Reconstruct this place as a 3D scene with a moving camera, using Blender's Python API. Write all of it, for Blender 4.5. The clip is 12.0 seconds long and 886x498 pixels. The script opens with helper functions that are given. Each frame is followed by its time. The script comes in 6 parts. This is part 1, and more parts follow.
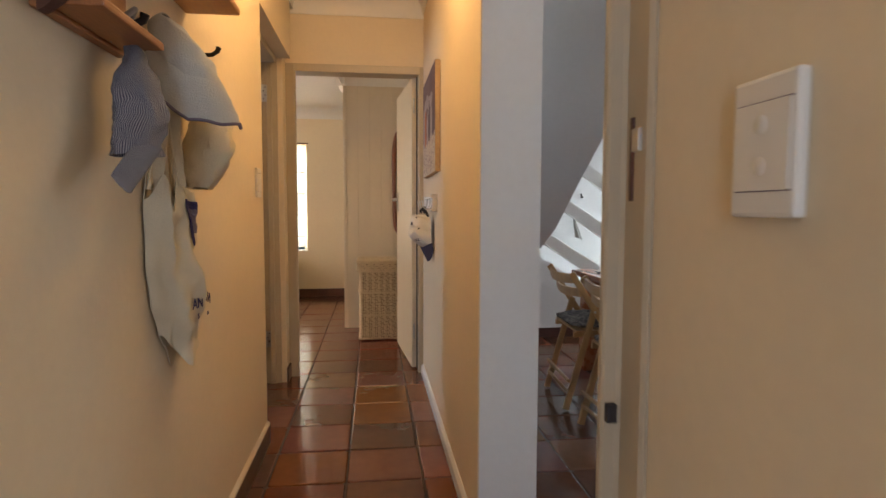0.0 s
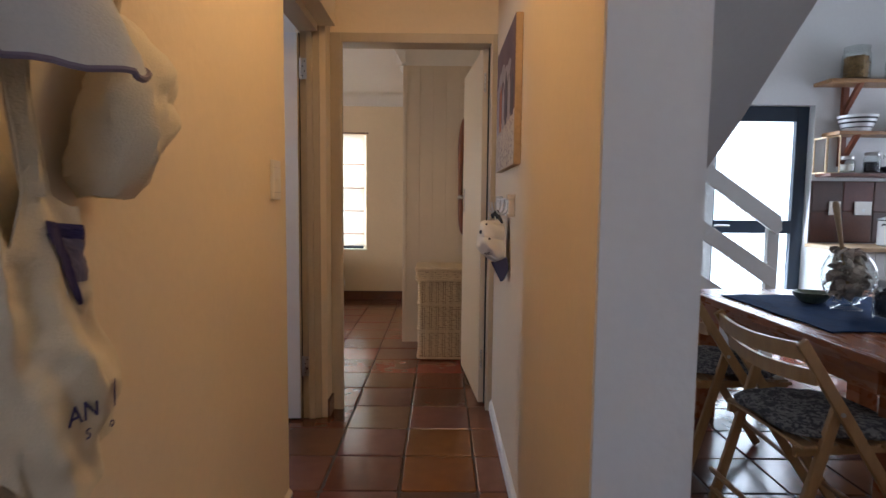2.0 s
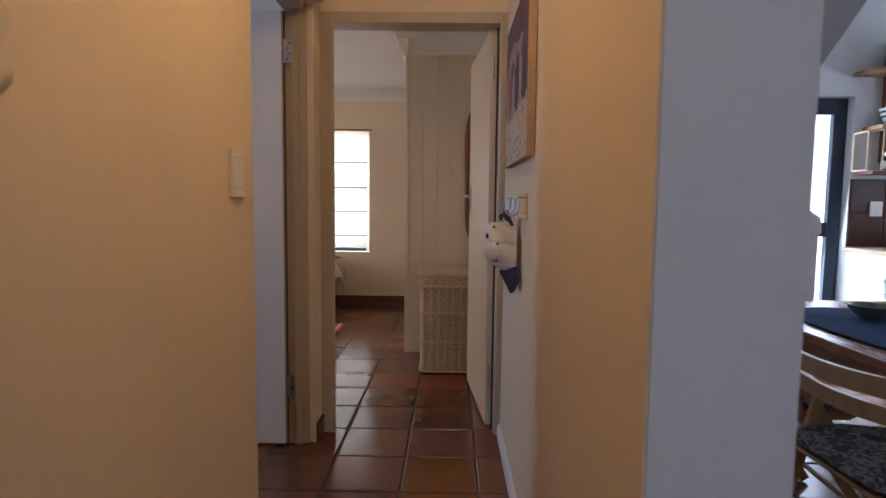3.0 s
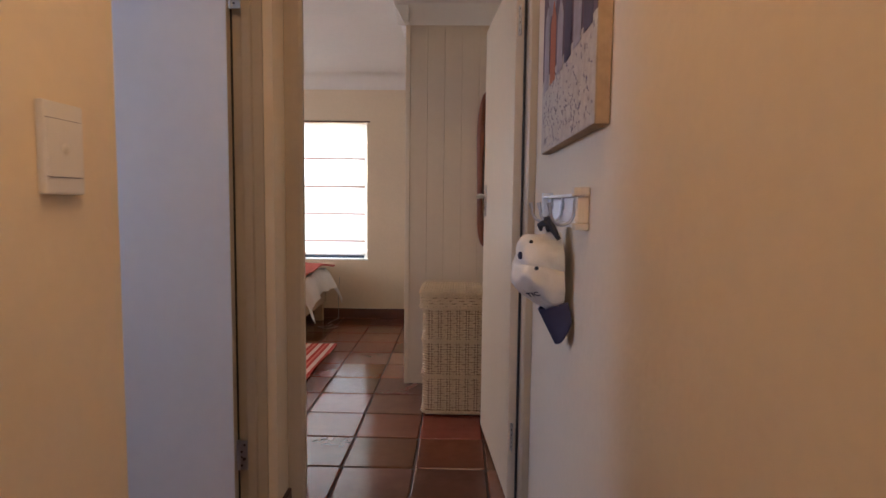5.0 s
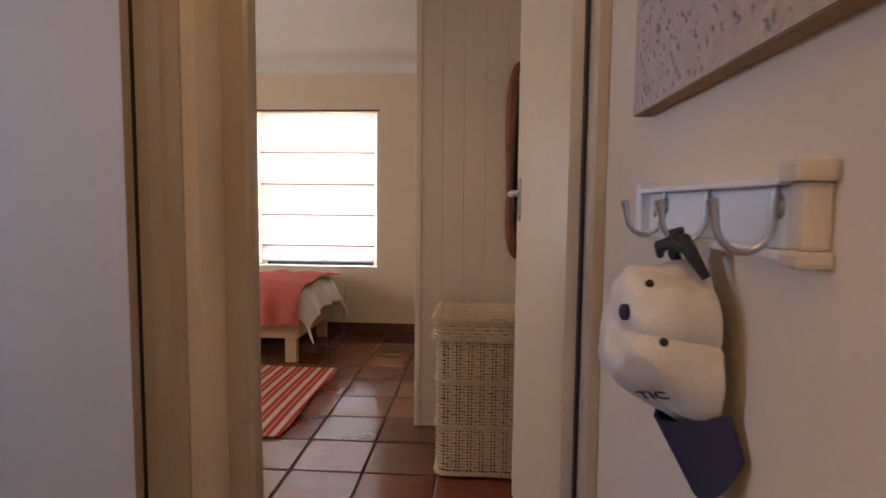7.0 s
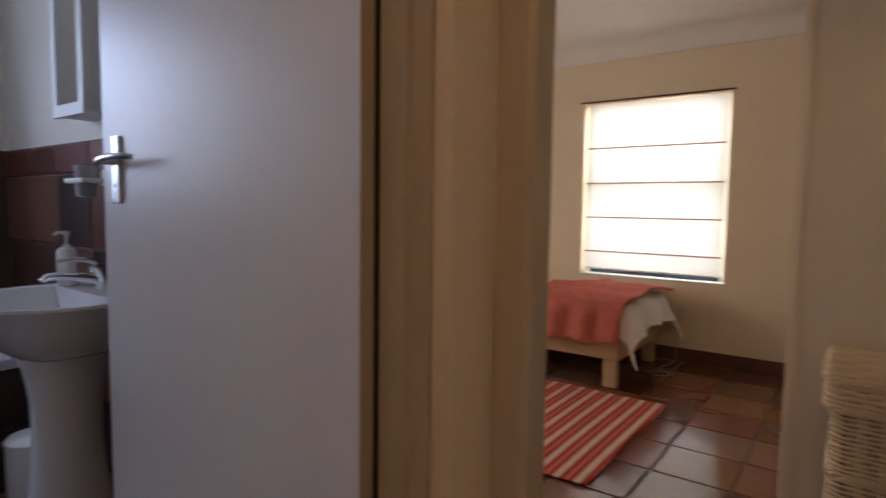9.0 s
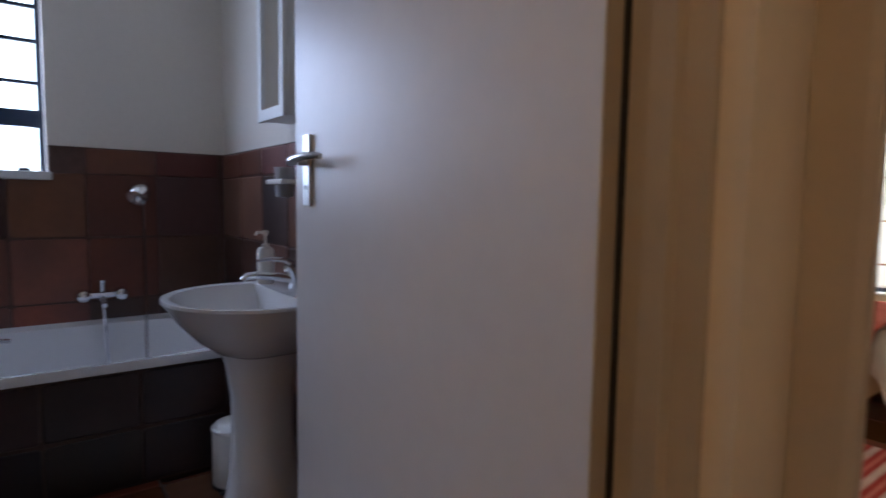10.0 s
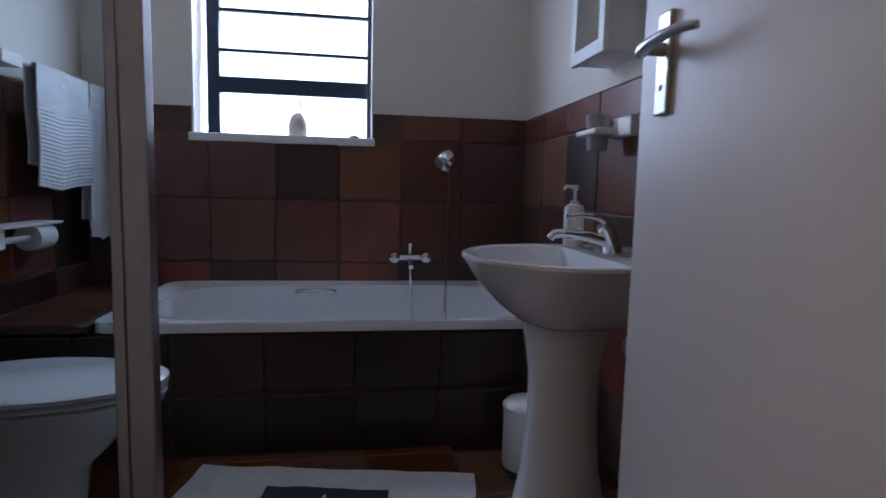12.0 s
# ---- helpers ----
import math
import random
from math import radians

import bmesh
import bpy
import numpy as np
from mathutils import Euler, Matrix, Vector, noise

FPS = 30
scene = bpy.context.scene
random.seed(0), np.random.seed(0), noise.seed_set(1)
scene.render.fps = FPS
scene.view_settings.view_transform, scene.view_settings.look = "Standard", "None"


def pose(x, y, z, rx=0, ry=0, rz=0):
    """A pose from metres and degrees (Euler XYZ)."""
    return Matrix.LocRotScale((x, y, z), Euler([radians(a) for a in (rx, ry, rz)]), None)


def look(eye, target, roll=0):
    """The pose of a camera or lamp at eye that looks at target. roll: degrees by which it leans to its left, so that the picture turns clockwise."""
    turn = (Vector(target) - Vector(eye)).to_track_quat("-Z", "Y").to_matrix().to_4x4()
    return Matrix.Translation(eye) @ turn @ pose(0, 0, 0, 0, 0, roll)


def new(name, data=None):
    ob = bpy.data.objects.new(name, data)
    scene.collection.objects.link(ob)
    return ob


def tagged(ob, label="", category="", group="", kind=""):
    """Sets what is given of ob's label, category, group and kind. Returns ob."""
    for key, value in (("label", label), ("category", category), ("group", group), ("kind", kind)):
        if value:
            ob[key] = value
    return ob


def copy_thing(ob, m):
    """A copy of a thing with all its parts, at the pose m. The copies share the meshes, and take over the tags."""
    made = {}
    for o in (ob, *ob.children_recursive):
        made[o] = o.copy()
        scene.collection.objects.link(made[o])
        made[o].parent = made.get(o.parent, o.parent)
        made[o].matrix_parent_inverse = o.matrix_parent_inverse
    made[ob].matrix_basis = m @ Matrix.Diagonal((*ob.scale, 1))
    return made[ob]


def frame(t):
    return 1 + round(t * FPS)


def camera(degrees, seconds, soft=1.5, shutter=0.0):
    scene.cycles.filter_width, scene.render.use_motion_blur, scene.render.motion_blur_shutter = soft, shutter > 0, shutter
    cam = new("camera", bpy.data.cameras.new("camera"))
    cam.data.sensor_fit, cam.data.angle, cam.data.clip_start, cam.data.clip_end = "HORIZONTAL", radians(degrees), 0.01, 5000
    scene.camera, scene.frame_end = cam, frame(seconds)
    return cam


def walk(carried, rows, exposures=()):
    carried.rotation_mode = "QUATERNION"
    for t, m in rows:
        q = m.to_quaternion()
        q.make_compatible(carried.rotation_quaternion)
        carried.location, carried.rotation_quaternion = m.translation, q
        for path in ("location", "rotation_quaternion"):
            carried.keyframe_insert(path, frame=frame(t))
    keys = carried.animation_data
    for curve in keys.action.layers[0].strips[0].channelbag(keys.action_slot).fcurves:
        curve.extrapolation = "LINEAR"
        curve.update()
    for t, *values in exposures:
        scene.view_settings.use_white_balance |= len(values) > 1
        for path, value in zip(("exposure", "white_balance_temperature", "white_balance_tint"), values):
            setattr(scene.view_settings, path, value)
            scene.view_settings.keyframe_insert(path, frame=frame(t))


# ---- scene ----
cam = camera(75.9, 12.0, shutter=0.5)
ROWS = [
    (0, 0.028, -0.302, 1.089, -7.01, -3.98, -0.16),
    (0.5, 0.052, -0.125, 1.107, -4.81, -4.17, -0.38),
    (1, 0.078, 0.063, 1.110, -2.02, -4.50, -0.54),
    (1.5, 0.075, 0.229, 1.124, -0.67, -4.57, -0.59),
    (2, 0.068, 0.399, 1.140, -0.22, -4.83, -0.60),
    (2.5, 0.092, 0.556, 1.151, 0.15, -4.99, -0.68),
    (3, 0.103, 0.725, 1.133, 0.78, -4.75, -0.63),
    (5, 0.089, 1.444, 1.133, 1.49, -4.65, -0.64),
    (5.5, 0.049, 1.625, 1.131, 1.79, -4.62, -0.76),
    (6, 0.046, 1.803, 1.129, 2.01, -4.60, -0.79),
    (6.5, 0.076, 1.975, 1.137, 2.44, -4.63, -0.77),
    (8.5, 0.007, 2.547, 1.083, 22.70, -4.08, -0.34),
    (9, -0.058, 2.658, 1.080, 36.15, -4.25, -0.78),
    (9.5, -0.174, 2.733, 1.094, 44.36, -4.42, -1.00),
    (10, -0.263, 2.766, 1.091, 53.21, -4.75, -0.86),
    (10.5, -0.321, 2.787, 1.085, 61.96, -4.87, -1.03),
    (11, -0.419, 2.806, 1.040, 69.84, -5.30, -1.21),
    (11.5, -0.510, 2.793, 1.004, 76.44, -5.54, -1.13),
    (12, -0.594, 2.808, 0.958, 81.28, -5.95, -1.41),
]
EXPOSURES = [
    (0.0, 0.53, 6700, 11), (1.5, 0.13, 6200, 14), (3.0, -0.16, 5650, 18), (5.0, 0.09, 5520, 22), (6.0, 0.06, 5620, 23),
    (8.5, -0.25, 6230, 22), (9.5, -0.47, 5950, 18), (10.0, -0.4, 5900, 18), (10.5, -0.28, 5900, 18), (11.0, -0.38, 5900, 17), (12.0, -0.44, 5900, 16)]
walk(cam, [(t, pose(x, y, z, 90 + pitch, roll, yaw)) for t, x, y, z, yaw, pitch, roll in ROWS], EXPOSURES)

# ---------------------------------------------------------------- light
world = bpy.data.worlds.new("world")
scene.world = world
world.use_nodes = True
wn = world.node_tree
sky = wn.nodes.new("ShaderNodeTexSky")
sky.sky_type, sky.sun_disc = "NISHITA", False
sky.sun_elevation, sky.sun_rotation = radians(42), radians(200)
wn.links.new(sky.outputs["Color"], wn.nodes["Background"].inputs["Color"])
wn.nodes["Background"].inputs["Strength"].default_value = 0.10


def lamp(name, kind, energy, color, m, size=0.2, size_y=None, angle=None):
    d = bpy.data.lights.new(name, kind)
    d.energy, d.color = energy, color
    if kind == "AREA":
        d.shape, d.size, d.size_y = "RECTANGLE", size, size_y or size
    elif kind == "SUN":
        d.angle = angle
    else:
        d.shadow_soft_size = size
    ob = new(name, d)
    ob.matrix_world = m
    return ob


lamp("sun", "SUN", 2.0, (1.0, 0.94, 0.84), pose(0, 0, 8, 48, 0, 20), angle=radians(0.6))
# warm ceiling lamp of the passage
lamp("passage_lamp", "POINT", 13.5, (1.0, 0.66, 0.30), pose(0.11, 1.76, 2.31), size=0.12)
# daylight in the openings; entry, dining side and bedroom side are added, sources unseen
lamp("bathroom_daylight", "AREA", 28.0, (0.60, 0.73, 1.0), look((-3.66, 2.46, 1.65), (-2.4, 2.46, 1.4)), 0.75, 0.85)
lamp("dining_door_daylight", "AREA", 23.0, (0.80, 0.90, 1.0), look((2.62, 4.98, 1.05), (2.5, 3.0, 0.8)), 0.7, 1.7)
# added light from an unseen opening in the dining east wall
lamp("dining_unseen_daylight", "AREA", 9.0, (0.84, 0.92, 1.0), look((4.56, 3.95, 1.5), (1.5, 2.6, 0.8)), 1.0, 1.1)
# added cool fill before the closed entry wall, brightens the passage stub end
lamp("entry_fill", "AREA", 10.5, (0.58, 0.73, 1.0), look((-0.28, -1.95, 1.2), (0.30, 1.44, 1.2)), 0.28, 1.9)
lamp("bedroom_daylight", "AREA", 34.0, (1.0, 0.93, 0.82), look((-1.30, 7.10, 1.25), (-1.30, 5.0, 1.0)), 1.0, 1.3)
# added warm fill from the unseen west side, lifts wardrobe and basket
lamp("bedroom_side_fill", "AREA", 18.0, (1.0, 0.82, 0.56), look((-3.42, 4.75, 1.45), (0.0, 4.70, 1.0)), 0.9, 1.0)

# ---------------------------------------------------------------- materials


def material(name, color, rough=0.6, metal=0.0, vary=0.12, scale=6.0, bump=0.15, bump_scale=60.0, spec=0.5,
             second=None, per_object=0.0, stain=0.0, trans=0.0, coat=0.0):
    """A surface with broad and fine variation of colour, gloss and relief, at real size."""
    m = bpy.data.materials.new(name)
    m.use_nodes = True
    nt = m.node_tree
    b = nt.nodes["Principled BSDF"]
    L, N = nt.links.new, nt.nodes.new
    co = N("ShaderNodeTexCoord")
    n1, n2 = N("ShaderNodeTexNoise"), N("ShaderNodeTexNoise")
    n1.inputs["Scale"].default_value, n1.inputs["Detail"].default_value = scale, 3
    n2.inputs["Scale"].default_value, n2.inputs["Detail"].default_value = bump_scale, 3
    if per_object:
        oi, ad, mu = N("ShaderNodeObjectInfo"), N("ShaderNodeVectorMath"), N("ShaderNodeVectorMath")
        mu.operation, ad.operation = "SCALE", "ADD"
        mu.inputs["Scale"].default_value = 37.0
        cx = N("ShaderNodeCombineXYZ")
        for k in "XYZ":
            L(oi.outputs["Random"], cx.inputs[k])
        L(cx.outputs[0], mu.inputs[0])
        L(co.outputs["Object"], ad.inputs[0])
        L(mu.outputs[0], ad.inputs[1])
        vec = ad.outputs[0]
    else:
        vec = co.outputs["Object"]
    L(vec, n1.inputs["Vector"])
    L(vec, n2.inputs["Vector"])
    c = Vector(color)
    s2 = Vector(second) if second else c * (1 - vary * 1.6)
    r1 = N("ShaderNodeValToRGB")
    r1.color_ramp.elements[0].position, r1.color_ramp.elements[1].position = 0.25, 0.75
    r1.color_ramp.elements[0].color, r1.color_ramp.elements[1].color = (*s2, 1), (*c, 1)
    L(n1.outputs["Fac"], r1.inputs["Fac"])
    out = r1.outputs["Color"]
    mx = N("ShaderNodeMixRGB")
    mx.blend_type = "MULTIPLY"
    mx.inputs[0].default_value = min(1.0, vary * 2.5)
    L(out, mx.inputs[1])
    L(n2.outputs["Color"], mx.inputs[2])
    hs = N("ShaderNodeHueSaturation")
    hs.inputs["Value"].default_value = 1.0 + vary * 1.2
    hs.inputs["Saturation"].default_value = 1.0
    bw = N("ShaderNodeRGBToBW")
    L(n2.outputs["Color"], bw.inputs[0])
    L(bw.outputs[0], mx.inputs[2])
    L(mx.outputs[0], hs.inputs["Color"])
    if per_object:
        ma = N("ShaderNodeMapRange")
        ma.inputs["To Min"].default_value, ma.inputs["To Max"].default_value = 1 - per_object, 1 + per_object
        L(oi.outputs["Random"], ma.inputs["Value"])
        L(ma.outputs[0], hs.inputs["Value"])
        wn_ = N("ShaderNodeTexWhiteNoise")
        wn_.noise_dimensions = "1D"
        L(oi.outputs["Random"], wn_.inputs["W"])
        mh = N("ShaderNodeMapRange")
        mh.inputs["To Min"].default_value, mh.inputs["To Max"].default_value = 0.485, 0.522
        L(wn_.outputs["Value"], mh.inputs["Value"])
        L(mh.outputs[0], hs.inputs["Hue"])
        msat = N("ShaderNodeMapRange")
        msat.inputs["To Min"].default_value, msat.inputs["To Max"].default_value = 0.65, 1.15
        L(wn_.outputs["Color"], msat.inputs["Value"])
        L(msat.outputs[0], hs.inputs["Saturation"])
    L(hs.outputs["Color"], b.inputs["Base Color"])
    rr = N("ShaderNodeMapRange")
    rr.inputs["To Min"].default_value, rr.inputs["To Max"].default_value = max(0.02, rough - 0.07 * (rough > 0.1)), min(1, rough + 0.07 * (rough > 0.1))
    L(n1.outputs["Fac"], rr.inputs["Value"])
    L(rr.outputs[0], b.inputs["Roughness"])
    b.inputs["Metallic"].default_value = metal
    b.inputs["Specular IOR Level"].default_value = spec
    b.inputs["Transmission Weight"].default_value = trans
    b.inputs["Coat Weight"].default_value = coat
    b.inputs["Coat Roughness"].default_value = 0.15
    if bump:
        bu = N("ShaderNodeBump")
        bu.inputs["Strength"].default_value, bu.inputs["Distance"].default_value = bump, 0.004
        ad2 = N("ShaderNodeMath")
        ad2.operation = "MULTIPLY_ADD"
        ad2.inputs[1].default_value = 2.0
        L(n1.outputs["Fac"], ad2.inputs[0])
        L(n2.outputs["Fac"], ad2.inputs[2])
        L(ad2.outputs[0], bu.inputs["Height"])
        L(bu.outputs["Normal"], b.inputs["Normal"])
    return m


def stretched(m, v):
    """Stretches a material's pattern, as grain runs."""
    nt = m.node_tree
    mp = nt.nodes.new("ShaderNodeMapping")
    mp.inputs["Scale"].default_value = v
    for lk in list(nt.links):
        if lk.to_node.type == "TEX_NOISE" and lk.to_socket.name == "Vector":
            src = lk.from_socket
            to = lk.to_socket
            nt.links.remove(lk)
            nt.links.new(src, mp.inputs["Vector"])
            nt.links.new(mp.outputs["Vector"], to)
    return m


def stripes(name, a, b, axis, period, share=0.5, rough=0.85, weave=300.0, soft=0.02):
    """Woven cloth with stripes of two colours across one of its own axes."""
    m = bpy.data.materials.new(name)
    m.use_nodes = True
    nt = m.node_tree
    p = nt.nodes["Principled BSDF"]
    L, N = nt.links.new, nt.nodes.new
    co, sp = N("ShaderNodeTexCoord"), N("ShaderNodeSeparateXYZ")
    L(co.outputs["UV" if axis in "uv" else "Object"], sp.inputs[0])
    dv, fr = N("ShaderNodeMath"), N("ShaderNodeMath")
    dv.operation, fr.operation = "DIVIDE", "FRACT"
    dv.inputs[1].default_value = period
    L(sp.outputs["XYZ".index({"u": "X", "v": "Y"}.get(axis, axis.upper()))], dv.inputs[0])
    L(dv.outputs[0], fr.inputs[0])
    rp = N("ShaderNodeValToRGB")
    e = rp.color_ramp.elements
    e[0].position, e[0].color = max(0, share - soft), (*a, 1)
    e[1].position, e[1].color = min(1, share + soft), (*b, 1)
    L(fr.outputs[0], rp.inputs["Fac"])
    nz = N("ShaderNodeTexNoise")
    nz.inputs["Scale"].default_value = 14
    L(co.outputs["Object"], nz.inputs["Vector"])
    mx = N("ShaderNodeMixRGB")
    mx.blend_type, mx.inputs[0].default_value = "MULTIPLY", 0.25
    L(rp.outputs[0], mx.inputs[1])
    L(nz.outputs["Fac"], mx.inputs[2])
    L(mx.outputs[0], p.inputs["Base Color"])
    p.inputs["Roughness"].default_value = rough
    p.inputs["Specular IOR Level"].default_value = 0.2
    n2, bu = N("ShaderNodeTexNoise"), N("ShaderNodeBump")
    n2.inputs["Scale"].default_value = weave
    L(co.outputs["Object"], n2.inputs["Vector"])
    bu.inputs["Strength"].default_value, bu.inputs["Distance"].default_value = 0.4, 0.002
    L(n2.outputs["Fac"], bu.inputs["Height"])
    L(bu.outputs["Normal"], p.inputs["Normal"])
    return m


def glow(name, color, strength):
    m = bpy.data.materials.new(name)
    m.use_nodes = True
    nt = m.node_tree
    nt.nodes.remove(nt.nodes["Principled BSDF"])
    e = nt.nodes.new("ShaderNodeEmission")
    e.inputs["Color"].default_value, e.inputs["Strength"].default_value = (*color, 1), strength
    nt.links.new(e.outputs[0], nt.nodes["Material Output"].inputs["Surface"])
    return m


def glass(name, tint=(0.95, 0.98, 0.97), rough=0.0):
    """A thin pane: mostly clear, with a weak gloss that grows towards grazing views."""
    m = bpy.data.materials.new(name)
    m.use_nodes = True
    nt = m.node_tree
    nt.nodes.remove(nt.nodes["Principled BSDF"])
    t, g, lw, mr, mx = (nt.nodes.new("ShaderNode" + k) for k in ("BsdfTransparent", "BsdfGlossy", "LayerWeight", "Math", "MixShader"))
    t.inputs["Color"].default_value = (*tint, 1)
    g.inputs["Roughness"].default_value = max(rough, 0.03)
    lw.inputs["Blend"].default_value = 0.5
    mr.operation = "POWER"
    mr.inputs[1].default_value = 3.5
    nt.links.new(lw.outputs["Facing"], mr.inputs[0])
    nt.links.new(mr.outputs[0], mx.inputs[0])
    nt.links.new(t.outputs[0], mx.inputs[1])
    nt.links.new(g.outputs[0], mx.inputs[2])
    nt.links.new(mx.outputs[0], nt.nodes["Material Output"].inputs["Surface"])
    return m


def translucent(name, color, through_color, share=0.6):
    m = bpy.data.materials.new(name)
    m.use_nodes = True
    nt = m.node_tree
    nt.nodes.remove(nt.nodes["Principled BSDF"])
    d, t, mx = (nt.nodes.new("ShaderNode" + k) for k in ("BsdfDiffuse", "BsdfTranslucent", "MixShader"))
    nz, co, bu = nt.nodes.new("ShaderNodeTexNoise"), nt.nodes.new("ShaderNodeTexCoord"), nt.nodes.new("ShaderNodeBump")
    nz.inputs["Scale"].default_value = 180
    nt.links.new(co.outputs["Object"], nz.inputs["Vector"])
    nt.links.new(nz.outputs["Fac"], bu.inputs["Height"])
    bu.inputs["Strength"].default_value, bu.inputs["Distance"].default_value = 0.3, 0.002
    nt.links.new(bu.outputs[0], d.inputs["Normal"])
    d.inputs["Color"].default_value, t.inputs["Color"].default_value = (*color, 1), (*through_color, 1)
    mx.inputs[0].default_value = share
    nt.links.new(d.outputs[0], mx.inputs[1])
    nt.links.new(t.outputs[0], mx.inputs[2])
    nt.links.new(mx.outputs[0], nt.nodes["Material Output"].inputs["Surface"])
    return m


PLASTER = material("cream_plaster", (0.80, 0.665, 0.475), 0.75, vary=0.035, scale=1.6, bump=0.25, bump_scale=45, spec=0.25)
WHITE_PLASTER = material("white_plaster", (0.80, 0.81, 0.81), 0.75, vary=0.03, scale=1.8, bump=0.25, bump_scale=45, spec=0.25)
BATH_PLASTER = material("cream_white_plaster", (0.77, 0.715, 0.63), 0.75, vary=0.03, scale=1.8, bump=0.25, bump_scale=45, spec=0.25)
CEILING = material("ceiling_paint", (0.82, 0.79, 0.73), 0.85, vary=0.03, scale=2, bump=0.1, bump_scale=30, spec=0.2)
CREAM_PAINT = material("cream_paint", (0.74, 0.63, 0.48), 0.42, vary=0.03, scale=3, bump=0.06, bump_scale=25)
DOOR_PAINT = material("door_paint", (0.74, 0.72, 0.71), 0.38, vary=0.03, scale=3, bump=0.06, bump_scale=25, spec=0.5)
FRAME_PAINT = material("frame_paint", (0.52, 0.42, 0.29), 0.42, vary=0.05, scale=5, bump=0.12, bump_scale=40)
WHITE_PAINT = material("white_paint", (0.80, 0.80, 0.78), 0.45, vary=0.04, scale=5, bump=0.1, bump_scale=50)
PLASTIC = material("white_plastic", (0.78, 0.74, 0.68), 0.4, vary=0.02, scale=8, bump=0.03)
TILE = material("terracotta_tile", (0.225, 0.065, 0.028), 0.16, vary=0.14, scale=3.4, bump=0.10, bump_scale=20, second=(0.160, 0.049, 0.024), per_object=0.36)
WALL_TILE = material("wall_tile", (0.21, 0.054, 0.025), 0.33, vary=0.12, scale=3, bump=0.12, bump_scale=30, second=(0.11, 0.038, 0.025), per_object=0.55)
# own tone of some wall tiles; on the tub front it paints in shade
DARK_SHADE_TILE = material("dark_and_shaded_tile", (0.060, 0.025, 0.018), 0.36, vary=0.15, scale=3, bump=0.2, bump_scale=30, second=(0.03, 0.017, 0.015), per_object=0.4)
SKIRT = material("skirting_tile", (0.19, 0.065, 0.038), 0.35, vary=0.2, scale=8, bump=0.3, second=(0.10, 0.04, 0.028), per_object=0.2)
TILE_GROUT = material("brown_grout", (0.13, 0.072, 0.055), 0.85, vary=0.2, scale=30, bump=0.5, bump_scale=160)
GROUT = material("dark_grout", (0.095, 0.055, 0.042), 0.85, vary=0.2, scale=30, bump=0.5, bump_scale=160)
WICKER = material("cream_wicker", (0.72, 0.58, 0.39), 0.55, vary=0.10, scale=16, bump=0.3, bump_scale=120)
WOOD = stretched(material("oak_wood", (0.42, 0.23, 0.10), 0.42, vary=0.2, scale=5, bump=0.15, bump_scale=40, second=(0.30, 0.15, 0.06)), (1, 6, 6))
CHAIR_WOOD = stretched(material("beech_wood", (0.50, 0.29, 0.12), 0.40, vary=0.15, scale=6, bump=0.1, bump_scale=40, second=(0.38, 0.20, 0.08)), (5, 5, 1))
TABLE_WOOD = stretched(material("table_wood", (0.40, 0.135, 0.045), 0.28, vary=0.08, scale=5, bump=0.05, bump_scale=40, second=(0.32, 0.10, 0.034)), (6, 1, 6))
RACK_WOOD = stretched(material("orange_pine", (0.46, 0.19, 0.06), 0.4, vary=0.18, scale=6, bump=0.12, bump_scale=40, second=(0.33, 0.12, 0.04)), (6, 1, 6))
RED_WOOD = stretched(material("red_brown_wood", (0.26, 0.075, 0.03), 0.4, vary=0.2, scale=6, bump=0.15, bump_scale=40, second=(0.15, 0.04, 0.018)), (6, 6, 1))
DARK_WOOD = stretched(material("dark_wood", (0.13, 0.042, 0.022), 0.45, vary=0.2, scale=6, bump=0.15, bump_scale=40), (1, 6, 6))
BED_WOOD = stretched(material("pale_pine", (0.60, 0.42, 0.24), 0.5, vary=0.12, scale=5, bump=0.1, bump_scale=40), (1, 6, 6))
PALE_WOOD = stretched(material("pale_wood", (0.72, 0.60, 0.44), 0.5, vary=0.08, scale=6, bump=0.08, bump_scale=40), (6, 6, 1))
STEEL = material("brushed_steel", (0.55, 0.54, 0.52), 0.3, metal=1.0, vary=0.06, scale=20, bump=0.05, bump_scale=150)
CHROME = material("chrome", (0.75, 0.76, 0.78), 0.08, metal=1.0, vary=0.02, scale=20, bump=0)
ALUMINIUM = material("aluminium", (0.46, 0.42, 0.45), 0.30, metal=0.9, vary=0.06, scale=14, bump=0.05)
DARK_STEEL = material("dark_blue_steel", (0.018, 0.034, 0.062), 0.4, vary=0.1, scale=14, bump=0.08)
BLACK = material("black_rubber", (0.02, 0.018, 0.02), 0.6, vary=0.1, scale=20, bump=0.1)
CERAMIC = material("white_ceramic", (0.80, 0.80, 0.80), 0.12, vary=0.015, scale=3, bump=0.0, coat=0.3)
TOWEL = material("white_towel", (0.80, 0.81, 0.80), 0.95, vary=0.06, scale=30, bump=0.7, bump_scale=260, spec=0.1)
CANVAS = material("canvas_cloth", (0.75, 0.65, 0.47), 0.9, vary=0.06, scale=9, bump=0.45, bump_scale=320, spec=0.15)
HAT_CLOTH = material("pale_hat_cloth", (0.62, 0.60, 0.55), 0.9, vary=0.08, scale=9, bump=0.4, bump_scale=320, spec=0.15)
GREY_CLOTH = material("grey_cloth", (0.34, 0.33, 0.31), 0.9, vary=0.1, scale=12, bump=0.4, bump_scale=300, spec=0.15)
